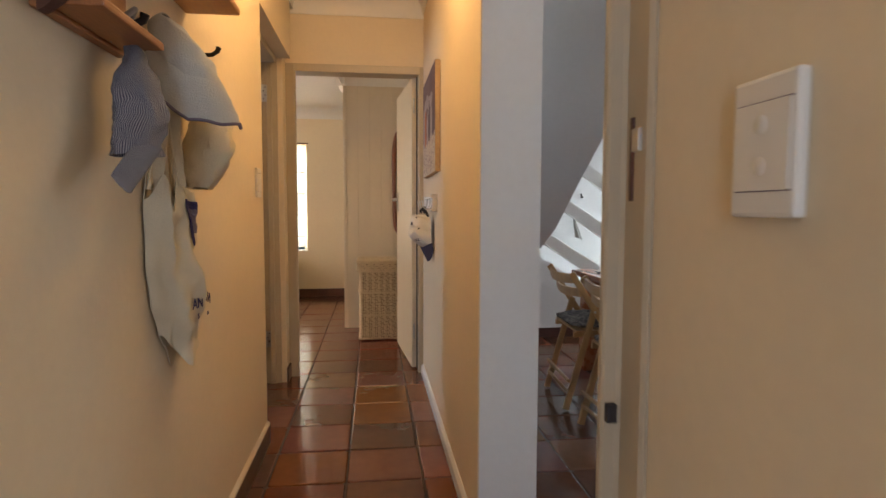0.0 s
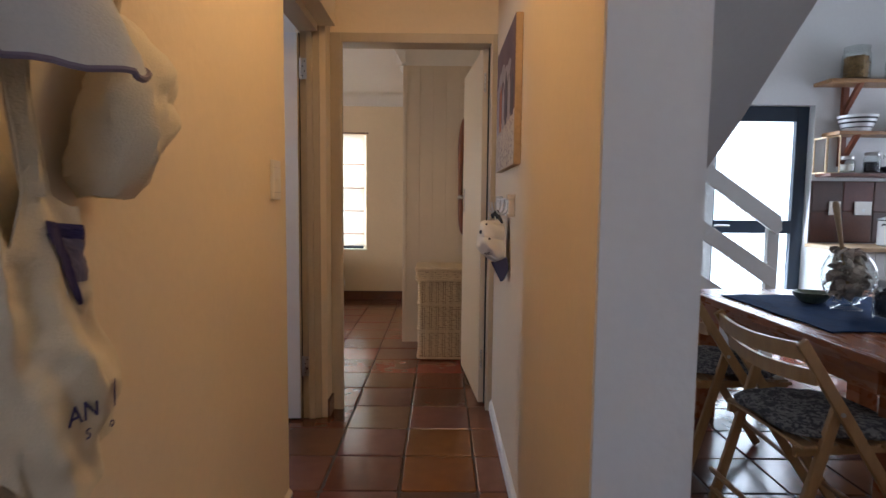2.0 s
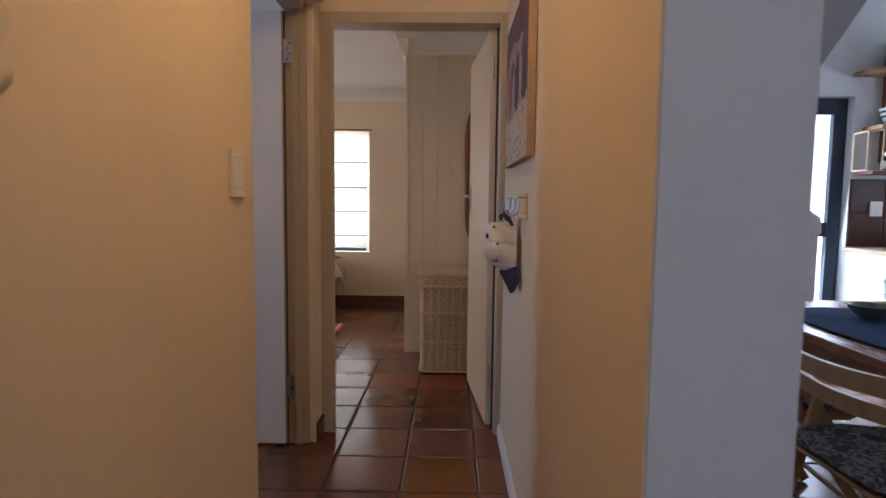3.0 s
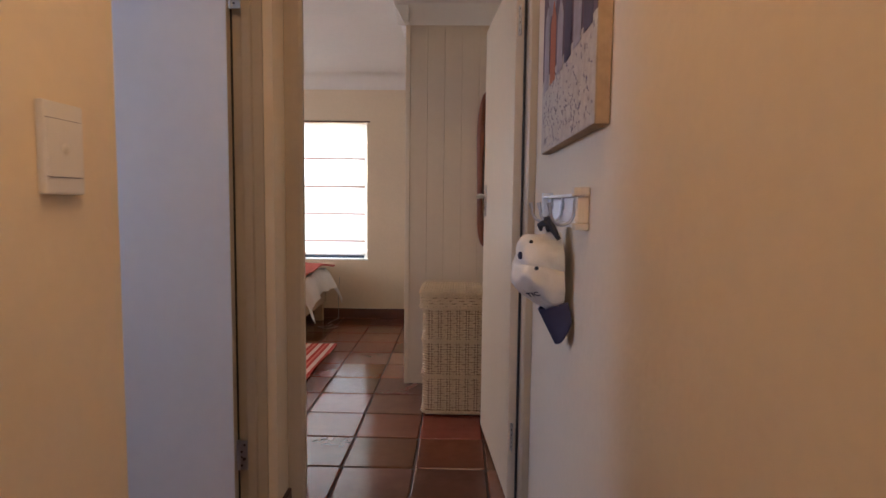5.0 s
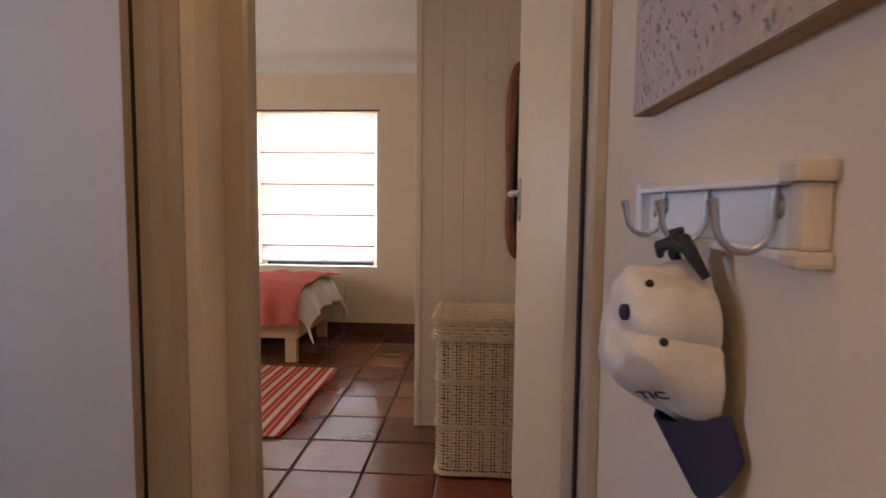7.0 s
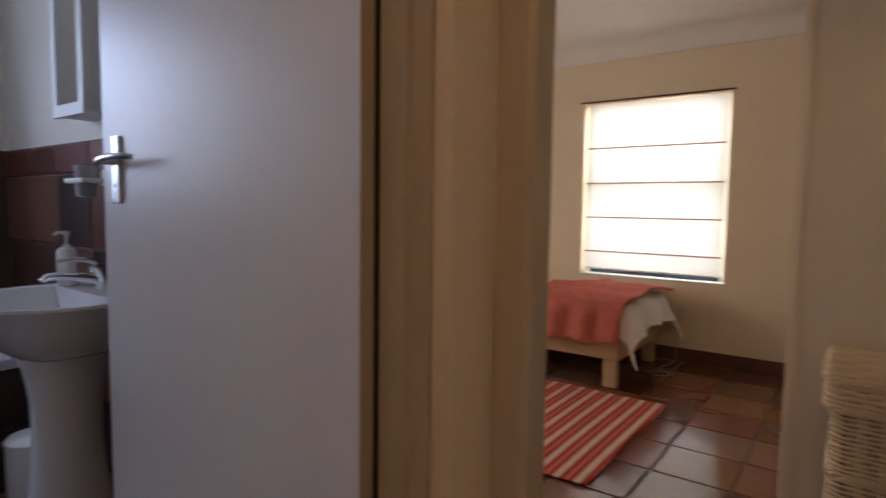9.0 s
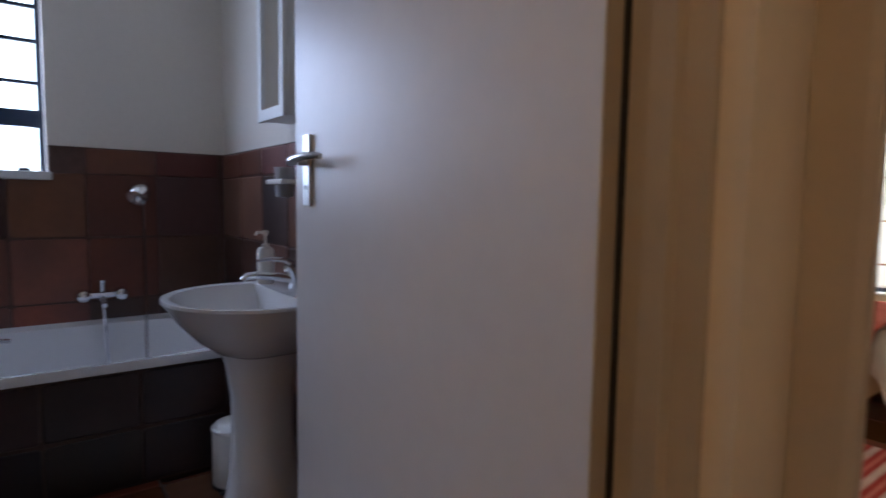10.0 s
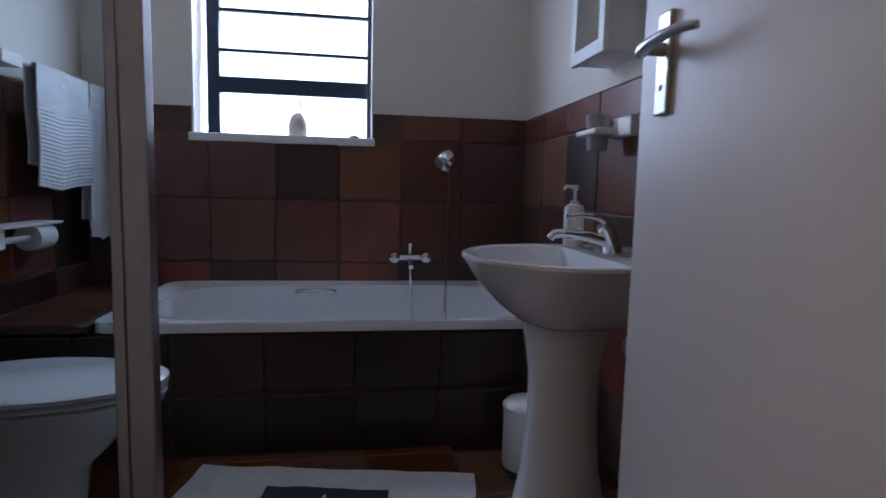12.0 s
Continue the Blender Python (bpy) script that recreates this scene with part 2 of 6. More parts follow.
CAP_CLOTH = material("cream_cap_cloth", (0.76, 0.70, 0.60), 0.9, vary=0.07, scale=10, bump=0.4, bump_scale=320, spec=0.15)
NAVY = material("navy_cloth", (0.052, 0.048, 0.080), 0.9, vary=0.1, scale=12, bump=0.4, bump_scale=300, spec=0.15)
DENIM = material("blue_runner_cloth", (0.028, 0.068, 0.175), 0.9, vary=0.2, scale=18, bump=0.6, bump_scale=220, spec=0.15)
PURPLE = material("printed_navy", (0.05, 0.04, 0.12), 0.85, vary=0.05, bump=0.2)
GREY_PRINT = material("grey_print", (0.20, 0.16, 0.20), 0.85, vary=0.05, bump=0.1)
CUSHION = material("patterned_cushion", (0.27, 0.255, 0.245), 0.95, vary=0.3, scale=27, bump=0.8, bump_scale=110, second=(0.08, 0.078, 0.085), spec=0.1)
CUSHION_NOISE = [n for n in CUSHION.node_tree.nodes if n.type == "TEX_NOISE"][0]
CUSHION_NOISE.inputs["Distortion"].default_value = 2.2
for ramp in [n for n in CUSHION.node_tree.nodes if n.type == "VALTORGB"]:
    ramp.color_ramp.elements[0].position, ramp.color_ramp.elements[1].position = 0.47, 0.55
DUVET = material("white_duvet", (0.80, 0.77, 0.72), 0.9, vary=0.05, scale=7, bump=0.5, bump_scale=40, spec=0.15)
THROW = material("coral_throw", (0.58, 0.16, 0.115), 0.95, vary=0.12, scale=20, bump=0.7, bump_scale=240, spec=0.1)
RUG = stripes("striped_rug", (0.42, 0.045, 0.03), (0.70, 0.52, 0.42), "x", 0.088, 0.62)
# the rug's bands: red, pink, red, and a broad pale one
for ramp in [n for n in RUG.node_tree.nodes if n.type == "VALTORGB"]:
    ramp.color_ramp.interpolation = "CONSTANT"
    e = ramp.color_ramp.elements
    e[0].position, e[1].position = 0.0, 0.66
    for at, c in ((0.26, (0.66, 0.20, 0.14)), (0.42, (0.42, 0.045, 0.03))):
        e.new(at).color = (*c, 1)
TICKING = stripes("navy_ticking", (0.40, 0.39, 0.41), (0.06, 0.058, 0.10), "u", 0.0105, 0.5, soft=0.16)
CUP_PLASTIC = translucent("frosted_plastic", (0.62, 0.62, 0.63), (0.55, 0.55, 0.57), 0.45)
BLIND = translucent("blind_cloth", (0.80, 0.74, 0.60), (0.56, 0.55, 0.50), 0.30)
GLASS = glass("clear_glass")
SHOWER_GLASS = glass("shower_glass", (0.82, 0.86, 0.87))
JAR_GLASS = glass("jar_glass", (0.97, 0.985, 0.98))
DAY = glow("bright_sky", (0.80, 0.89, 1.0), 4.5)
PASTA = material("pasta", (0.50, 0.30, 0.12), 0.7, vary=0.4, scale=60, bump=0.8, bump_scale=150)
STONES = material("dark_stones", (0.10, 0.10, 0.13), 0.5, vary=0.4, scale=50, bump=0.8, bump_scale=120)
SHELLS = material("pale_shells", (0.74, 0.66, 0.58), 0.6, vary=0.2, scale=20, bump=0.8, bump_scale=80, second=(0.52, 0.40, 0.32))
GREEN = material("green_glaze", (0.22, 0.27, 0.19), 0.3, vary=0.3, scale=20, bump=0.2)
BACKSPLASH = material("brown_backsplash", (0.13, 0.038, 0.028), 0.5, vary=0.2, scale=8, bump=0.2, per_object=0.25)
SAND = material("printed_sand", (0.62, 0.53, 0.42), 0.7, vary=0.2, scale=30, bump=0.15, bump_scale=120, second=(0.45, 0.36, 0.28))
HUT = material("printed_huts", (0.10, 0.07, 0.10), 0.7, vary=0.2, scale=20, bump=0.05)
PRINT_SKY = material("printed_sky", (0.10, 0.055, 0.07), 0.7, vary=0.2, scale=4, bump=0.05, second=(0.16, 0.09, 0.10))
PRINT_CLOUD = material("printed_cloud", (0.42, 0.36, 0.36), 0.7, vary=0.2, scale=12, bump=0.05)
PRINT_ORANGE = material("printed_orange", (0.45, 0.13, 0.05), 0.7, vary=0.1, bump=0.05)
CANVAS_EDGE = material("canvas_edge", (0.42, 0.28, 0.15), 0.8, vary=0.15, scale=20, bump=0.2)
MIRROR = material("mirror_glass", (0.85, 0.85, 0.85), 0.03, metal=1.0, vary=0.0, bump=0)

# ---------------------------------------------------------------- mesh helpers


def mesh_object(name, bm, mat, smooth=False):
    me = bpy.data.meshes.new(name)
    bmesh.ops.recalc_face_normals(bm, faces=bm.faces)
    bm.to_mesh(me)
    bm.free()
    if mat:
        me.materials.append(mat)
    if smooth:
        for p in me.polygons:
            p.use_smooth = True
        me.set_sharp_from_angle(angle=radians(40))
    return new(name, me)


def part(name, bm, mat, parent=None, label="", smooth=False):
    ob = mesh_object(name, bm, mat, smooth)
    if parent is not None:
        ob.parent = parent
        ob.matrix_parent_inverse = parent.matrix_basis.inverted()
    if label:
        ob["label"] = label
    return ob


def setting(name, bm, mat, label="", category="", smooth=False):
    return tagged(mesh_object(name, bm, mat, smooth), label, category, "", "structure")


def thing(name, at, label, category, group=""):
    ob = new(name)
    ob.empty_display_size = 0.05
    ob.matrix_basis = at if isinstance(at, Matrix) else Matrix.Translation(at)
    return tagged(ob, label, category, group)


def box(bm, x0, x1, y0, y1, z0, z1, bevel=0.0):
    v = [bm.verts.new((x, y, z)) for x in (x0, x1) for y in (y0, y1) for z in (z0, z1)]
    f = [bm.faces.new([v[i] for i in q]) for q in ((0, 1, 3, 2), (4, 6, 7, 5), (0, 4, 5, 1), (2, 3, 7, 6), (0, 2, 6, 4), (1, 5, 7, 3))]
    if bevel:
        bmesh.ops.bevel(bm, geom=list({e for q in f for e in q.edges}), offset=bevel, segments=2, affect="EDGES", profile=0.6)
    return bm


def B(*a, **k):
    return box(bmesh.new(), *a, **k)


def basis(d):
    d = Vector(d).normalized()
    a = d.orthogonal().normalized()
    return a, d.cross(a)


def ring_faces(bm, rings, close=True, cap=True):
    n = len(rings[0])
    for a, b in zip(rings, rings[1:]):
        for i in range(n if close else n - 1):
            j = (i + 1) % n
            bm.faces.new((a[i], a[j], b[j], b[i]))
    if cap and close:
        for r in (rings[0], rings[-1]):
            if len({tuple(v.co) for v in r}) > 2:
                bm.faces.new(r)


def tube(bm, pts, radius, n=8, cap=True):
    """A round bar along a path; radius: one number, or one for each point."""
    pts = [Vector(p) for p in pts]
    rings, a = [], None
    for i, p in enumerate(pts):
        d = (pts[min(i + 1, len(pts) - 1)] - pts[max(i - 1, 0)]).normalized()
        a = basis(d)[0] if a is None else (a - d * a.dot(d)).normalized()
        b = d.cross(a)
        r = radius[i] if isinstance(radius, (list, tuple)) else radius
        rings.append([bm.verts.new(p + r * (math.cos(t) * a + math.sin(t) * b)) for t in (2 * math.pi * k / n for k in range(n))])
    ring_faces(bm, rings, True, cap)
    return bm


def lathe(bm, profile, at=(0, 0, 0), n=28, sx=1.0, sy=1.0, cap=True):
    x, y, z = at
    rings = [[bm.verts.new((x + sx * r * math.cos(2 * math.pi * k / n), y + sy * r * math.sin(2 * math.pi * k / n), z + h)) for k in range(n)] for r, h in profile]
    ring_faces(bm, rings, True, cap)
    return bm


def prism(bm, outline, axis, a, b):
    """An outline of points in a plane, thickened along an axis from a to b."""
    put = {"x": lambda u, v, w: (w, u, v), "y": lambda u, v, w: (u, w, v), "z": lambda u, v, w: (u, v, w)}[axis]
    rings = [[bm.verts.new(put(u, v, w)) for u, v in outline] for w in (a, b)]
    ring_faces(bm, rings)
    return bm


def sheet(bm, fn, nu, nv, thick=0.0, wrap=False):
    """A surface from a function of u and v, both from 0 to 1; with thickness along its normals if asked. Carries UVs."""
    uv = bm.loops.layers.uv.verify()
    grid = [[bm.verts.new(fn(i / nu, j / nv)) for j in range(nv + 1)] for i in range(nu + (0 if wrap else 1))]
    for i in range(nu):
        for j in range(nv):
            i2 = (i + 1) % nu if wrap else i + 1
            f = bm.faces.new((grid[i][j], grid[i2][j], grid[i2][j + 1], grid[i][j + 1]))
            for lp, (a, b) in zip(f.loops, ((i, j), (i + 1, j), (i + 1, j + 1), (i, j + 1))):
                lp[uv].uv = (a / nu, b / nv)
    if thick:
        bmesh.ops.recalc_face_normals(bm, faces=bm.faces)
        bm.normal_update()
        faces, rim = list(bm.faces), [e for e in bm.edges if e.is_boundary]
        twin = {v: bm.verts.new(v.co - v.normal * thick) for v in list(bm.verts)}
        for f in faces:
            g = bm.faces.new([twin[v] for v in reversed(f.verts)])
            for lp, src in zip(g.loops, reversed(list(f.loops))):
                lp[uv].uv = src[uv].uv
        for e in rim:
            v, w = e.verts
            bm.faces.new((v, w, twin[w], twin[v]))
    return bm


def wall(name, axis, t0, t1, a0, a1, z0, z1, mat, holes=(), label="", category="wall"):
    """A wall of thickness t0..t1 across axis, running a0..a1, with openings (a, b, low, high) through it."""
    bm = bmesh.new()
    cuts = sorted({a0, a1, *[h for o in holes for h in o[:2]]})
    for p, q in zip(cuts, cuts[1:]):
        open_here = [o for o in holes if o[0] <= p and q <= o[1]]
        spans = [(z0, z1)]
        for o in open_here:
            spans = [s for lo, hi in spans for s in ((lo, min(hi, o[2])), (max(lo, o[3]), hi)) if s[1] - s[0] > 1e-6]
        for lo, hi in spans:
            box(bm, *((t0, t1, p, q) if axis == "x" else (p, q, t0, t1)), lo, hi)
    bmesh.ops.remove_doubles(bm, verts=bm.verts, dist=1e-5)
    return setting(name, bm, mat, label, category)


def wavy(p, amount, scale, seed=0.0):
    return amount * noise.noise(Vector((p[0] * scale + seed, p[1] * scale - seed, p[2] * scale + 2 * seed)))


def words(body, size, m, mat, parent=None, name="lettering", extrude=0.0006):
    cu = bpy.data.curves.new(name, "FONT")
    cu.body, cu.size, cu.extrude, cu.align_x = body, size, extrude, "CENTER"
    tmp = bpy.data.objects.new(name, cu)
    me = bpy.data.meshes.new_from_object(tmp)
    bpy.data.objects.remove(tmp)
    me.materials.clear()
    me.materials.append(mat)
    ob = new(name, me)
    ob.matrix_basis = m
    if parent is not None:
        ob.parent = parent
        ob.matrix_parent_inverse = parent.matrix_basis.inverted()
    return ob

# ---------------------------------------------------------------- structure
HW, HE = -0.465, 0.357          # faces of the passage walls
HN = -0.515                     # the west wall past the bathroom door
BX, BY = -3.517, 3.69           # bathroom: outer wall, basin wall
CEIL, BED_CEIL = 2.42, 2.33

setting("floor", B(-3.9, 4.8, -2.2, 7.3, -0.12, -0.006), GROUT, "dark grout bed under terracotta floor tiles", "floor")
FLOOR = bpy.data.objects["floor"]

wall("wall_passage_west", "x", HN - 0.12, HW, -2.0, 2.36, 0, CEIL, PLASTER, (), "cream painted plaster wall beside the bathroom door")
wall("wall_passage_lintel", "x", HN - 0.12, HW, 2.36, 3.304, 2.0, CEIL, PLASTER, (), "cream plaster over the bathroom door")
wall("wall_passage_corner", "x", HN - 0.12, HN, 3.304, 3.552, 0, CEIL, PLASTER, (), "cream plaster between two doors")
wall("wall_passage_east", "x", HE, 0.546, 1.443, 4.92, 0, 2.9, PLASTER, (), "cream painted plaster wall of the passage")
wall("wall_entry_east", "x", HE, 0.546, -2.0, 0.335, 0, 2.9, PLASTER, (), "cream painted plaster wall with a light switch")
wall("wall_dining_south", "y", 0.335, 0.412, HE + 0.012, 4.75, 0, 2.9, WHITE_PLASTER, (), "white plaster wall of the dining room")
wall("wall_entry_south", "y", -2.12, -2.0, HN - 0.12, 0.546, 0, CEIL, PLASTER, (), "plain cream plaster wall")
wall("wall_bedroom_south", "y", 3.43, 3.55, HN, HE, 2.0, CEIL, PLASTER, (), "cream plaster wall over the bedroom door")
# the opening in this unseen wall is added to let the fill through
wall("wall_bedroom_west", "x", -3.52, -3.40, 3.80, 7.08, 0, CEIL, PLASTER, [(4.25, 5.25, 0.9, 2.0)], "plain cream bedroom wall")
wall("wall_bedroom_east", "x", 0.42, 0.546, 4.921, 7.08, 0, CEIL, PLASTER, (), "plain cream bedroom wall")
wall("wall_bedroom_north", "y", 6.93, 7.08, -3.40, 0.42, 0, CEIL, PLASTER, [(-1.82, -0.785, 0.575, 1.885)], "cream bedroom wall with a window")
wall("wall_bathroom_north", "y", BY, 3.80, BX, HN - 0.2105, 0, CEIL, BATH_PLASTER, (), "white plaster wall between bathroom and bedroom")
wall("wall_bathroom_corner", "x", HN - 0.21, HN - 0.10, 3.5525, 3.80, 0, CEIL, PLASTER, (), "cream plaster corner of the bedroom")
wall("wall_bathroom_west", "x", BX - 0.18, BX, 1.43, 3.80, 0, CEIL, BATH_PLASTER, [(2.04, 2.885, 1.18, 2.10)], "white bathroom wall with a steel window")
wall("wall_bathroom_south", "y", 1.43, 1.55, BX, HN - 0.12, 0, CEIL, BATH_PLASTER, (), "white bathroom wall with a towel rail")
wall("wall_dining_north", "y", 4.92, 5.07, 0.546, 4.75, 0, 3.4, WHITE_PLASTER, [(2.235, 3.0, 0, 1.92)], "white kitchen wall with a glass door")
# unseen opening, placed so its light misses the wall behind the hats
wall("wall_dining_east", "x", 4.60, 4.75, 0.412, 4.92, 0, 3.4, WHITE_PLASTER, [(3.4, 4.5, 0.9, 2.1)], "white dining room wall with an unseen opening added for light")

setting("ceiling_passage", B(HN - 0.12, 0.546, -2.1, 3.55, CEIL, CEIL + 0.1), CEILING, "cream painted passage ceiling", "ceiling")
setting("ceiling_bathroom", B(BX - 0.18, HN - 0.12, 1.43, 3.80, CEIL, CEIL + 0.1), CEILING, "white bathroom ceiling", "ceiling")
setting("ceiling_bedroom", B(-3.52, 0.546, 3.551, 7.08, BED_CEIL, BED_CEIL + 0.08), CEILING, "cream bedroom ceiling", "ceiling")
setting("ceiling_dining", B(0.546, 4.75, 0.335, 5.07, 3.0, 3.1), CEILING, "white dining room ceiling", "ceiling")

COVE = [(0, 0), (0.006, 0)] + [(0.006 + 0.084 * (1 - math.cos(a)), 0.09 * math.sin(a)) for a in [k * math.pi / 20 for k in range(11)]] + [(0, 0.09)]


def cornice(name, axis, at, sign, a, b, top, s=1.0):
    """A moulded cornice along a wall, under the ceiling."""
    outline = [(at + sign * u * s, top - 0.09 * s + v * s) for u, v in COVE]
    return setting(name, prism(bmesh.new(), outline, axis, a, b), CEILING, "cream moulded plaster cornice", "cornice", True)


cornice("trim_cornice_passage_north", "x", 3.43, -1, HN, HE, CEIL, 1.25)
cornice("trim_cornice_passage_west", "y", HW, 1, -2.0, 3.43, CEIL, 1.0)
cornice("trim_cornice_passage_east", "y", HE, -1, 1.443, 3.43, CEIL, 1.0)
cornice("trim_cornice_bedroom_north", "x", 6.93, -1, -3.4, 0.42, BED_CEIL, 1.5)
cornice("trim_cornice_bedroom_west", "y", -3.40, 1, 3.80, 6.93, BED_CEIL, 1.5)


def skirting(name, x0, x1, y0, y1, h=0.075, white_top=True):
    setting(name, B(x0, x1, y0, y1, 0.001, h), SKIRT, "terracotta tile skirting", "skirting")
    if white_top:
        setting(name + "_cap", B(x0, x1, y0, y1, h, h + 0.006), GROUT, "grout line on the skirting", "skirting")


# plastered skirtings in the passage, tiled ones at its door and in the rooms
setting("baseboard_passage_west", B(HW, HW + 0.012, -2.0, 2.358, 0.001, 0.088), SKIRT, "terracotta tile skirting along the passage wall", "skirting")
setting("baseboard_passage_west_cap", prism(bmesh.new(), [(HW, 0.0885), (HW + 0.013, 0.0885), (HW + 0.012, 0.098), (HW, 0.108)], "y", -2.0, 2.358), CREAM_PAINT, "cream painted plaster edge over the skirting", "skirting")
setting("baseboard_passage_east", prism(bmesh.new(), [(HE, 0.001), (HE - 0.016, 0.001), (HE - 0.014, 0.045), (HE - 0.004, 0.06), (HE, 0.06)], "y", 1.443, 3.43), WHITE_PAINT, "cream skirting along the passage wall", "skirting")
skirting("baseboard_passage_corner", HN, HN + 0.012, 3.306, 3.43, 0.085)
skirting("baseboard_bedroom_north", -3.4, 0.42, 6.918, 6.93, 0.085)
skirting("baseboard_stairs", 0.546, 2.2, 4.353, 4.365, 0.075)

setting("trim_stub_end", B(HE + 0.004, 0.5505, 1.4385, 1.4425, 0, 2.9), WHITE_PLASTER, "white plastered end of the passage wall", "wall")
setting("trim_stub_side", B(0.5465, 0.5505, 1.4425, 4.36, 0, 2.9), WHITE_PLASTER, "white plastered dining side of the wall", "wall")

# door frames: a stop, a rebate and a rounded face, as pressed steel has


def jamb(name, bm_outline, z1, label="cream painted steel door frame"):
    return setting(name, prism(bmesh.new(), bm_outline, "z", 0.001, z1), FRAME_PAINT, label, "door frame")


# bedroom door frame, seen down the passage
jamb("door_1_jamb_west", [(HN + 0.001, 3.422), (-0.462, 3.418), (-0.452, 3.424), (-0.452, 3.446), (-0.468, 3.452), (-0.484, 3.552), (HN + 0.001, 3.552)], 2.0)
jamb("door_1_jamb_east", [(HE - 0.001, 3.422), (0.331, 3.418), (0.323, 3.424), (0.323, 3.480), (0.330, 3.486), (0.330, 3.552), (HE - 0.001, 3.552)], 2.0)
setting("door_1_head", B(HN + 0.001, HE - 0.001, 3.420, 3.552, 1.955, 2.004, bevel=0.004), FRAME_PAINT, "cream painted door head", "door frame")
# black strip stands in for the shade between leaf and jamb
setting("door_1_gap_shade", B(0.316, 0.3225, 3.489, 3.514, 0.012, 1.954), BLACK, "black strip painting the shade in the hinge gap", "door seal")
# bathroom door frame, far side and head
jamb("door_2_jamb_north", [(HN - 0.030, 3.3025), (HN - 0.031, 3.294), (HN - 0.060, 3.291), (HN - 0.064, 3.279), (HN - 0.090, 3.277), (HN - 0.094, 3.290), (HN - 0.124, 3.292), (HN - 0.124, 3.3025)], 2.0)
# same for the bathroom door: gap shade as a black strip
setting("door_2_gap_shade", B(HN - 0.129, HN - 0.1245, 3.284, 3.30, 0.012, 1.96), BLACK, "black strip painting the shade in the door gap", "door seal")
jamb("door_2_jamb_south", [(HN - 0.03, 2.361), (HN - 0.03, 2.372), (HN - 0.07, 2.375), (HN - 0.07, 2.385), (HN - 0.124, 2.385), (HN - 0.124, 2.361)], 2.0)
setting("door_2_head", B(HN - 0.124, HN - 0.03, 2.385, 3.262, 1.962, 1.999, bevel=0.004), FRAME_PAINT, "cream painted door head", "door frame")
# entry door frame at the start of the walk, one side seen
jamb("door_3_jamb", [(HE + 0.012, 0.336), (HE - 0.003, 0.336), (HE - 0.008, 0.342), (HE - 0.008, 0.394), (HE - 0.014, 0.398), (0.329, 0.399), (0.325, 0.403), (0.325, 0.412), (0.330, 0.416), (HE + 0.02, 0.416)], 2.0, "cream painted door frame with a steel strike plate")
strike = thing("strike_plate", (HE, 0.376, 1.10), "worn steel strike plate on the door frame", "strike plate")
part("plate", B(HE - 0.0105, HE - 0.0075, 0.372, 0.381, 1.100, 1.203, bevel=0.001), DARK_WOOD, strike, "dark worn plate")
part("lip", B(HE - 0.0125, HE - 0.0075, 0.353, 0.372, 1.160, 1.188, bevel=0.001), STEEL, strike, "bright bent lip")
tagged(part("door_stop", B(0.329, 0.3425, 0.388, 0.3995, 0.811, 0.836, bevel=0.002), BLACK), "small black rubber door buffer on the frame", "door buffer")

# ---------------------------------------------------------------- doors


def lever_handle(parent, m, plate_h=0.15):
    """Lock plate with keyhole, boss and curved lever; built on the local y = 0 plane facing -y, lever towards +x."""
    h = mesh_object("door_handle", B(-0.0175, 0.0175, -0.008, 0.0, -0.095, plate_h - 0.095, bevel=0.003), STEEL)
    h.parent = parent
    h.matrix_parent_inverse = parent.matrix_basis.inverted()
    h.matrix_basis = m
    h["label"] = "brushed steel lever handle on a long plate"

    def sub(name, bm, mat):
        ob = mesh_object(name, bm, mat, True)
        ob.parent = h
    sub("boss", tube(bmesh.new(), [(0, -0.006, 0), (0, -0.036, 0)], 0.010, 12), STEEL)
    sub("lever", tube(bmesh.new(), [(-0.012, -0.036, -0.004), (0.0, -0.040, -0.002), (0.03, -0.042, 0.002), (0.07, -0.040, 0.005), (0.10, -0.036, 0.005), (0.118, -0.028, 0.003)], [0.009, 0.010, 0.0085, 0.0075, 0.007, 0.006], 10), STEEL)
    sub("keyhole", tube(bmesh.new(), [(0, -0.0085, -0.055), (0, -0.0075, -0.055)], 0.005, 10), BLACK)
    return h


def hinge(parent, x, y, z, face):
    """A butt hinge: two leaves with screws and a barrel, on an edge at x, y."""
    bm = bmesh.new()
    tube(bm, [(x, y, z - 0.05), (x, y, z + 0.05)], 0.006, 10)
    dx, dy = face
    box(bm, min(x, x + dx * 0.03) - 0.001 * abs(dy), max(x, x + dx * 0.03) + 0.001 * abs(dy), min(y, y + dy * 0.03) - 0.001 * abs(dx), max(y, y + dy * 0.03) + 0.001 * abs(dx), z - 0.05, z + 0.05)
    h = part("hinge", bm, STEEL, parent, "steel butt hinge")
    for k, dz in enumerate((-0.035, -0.012, 0.012, 0.035)):
        u = 0.010 + 0.010 * (k % 2)
        c = Vector((x + dx * u, y + dy * u, z + dz))
        nrm = Vector((-abs(dy), -abs(dx), 0)) if dy else Vector((0, -1, 0))
        part("screw", tube(bmesh.new(), [c, c + nrm * 0.0025], 0.0035, 8), BLACK, h)


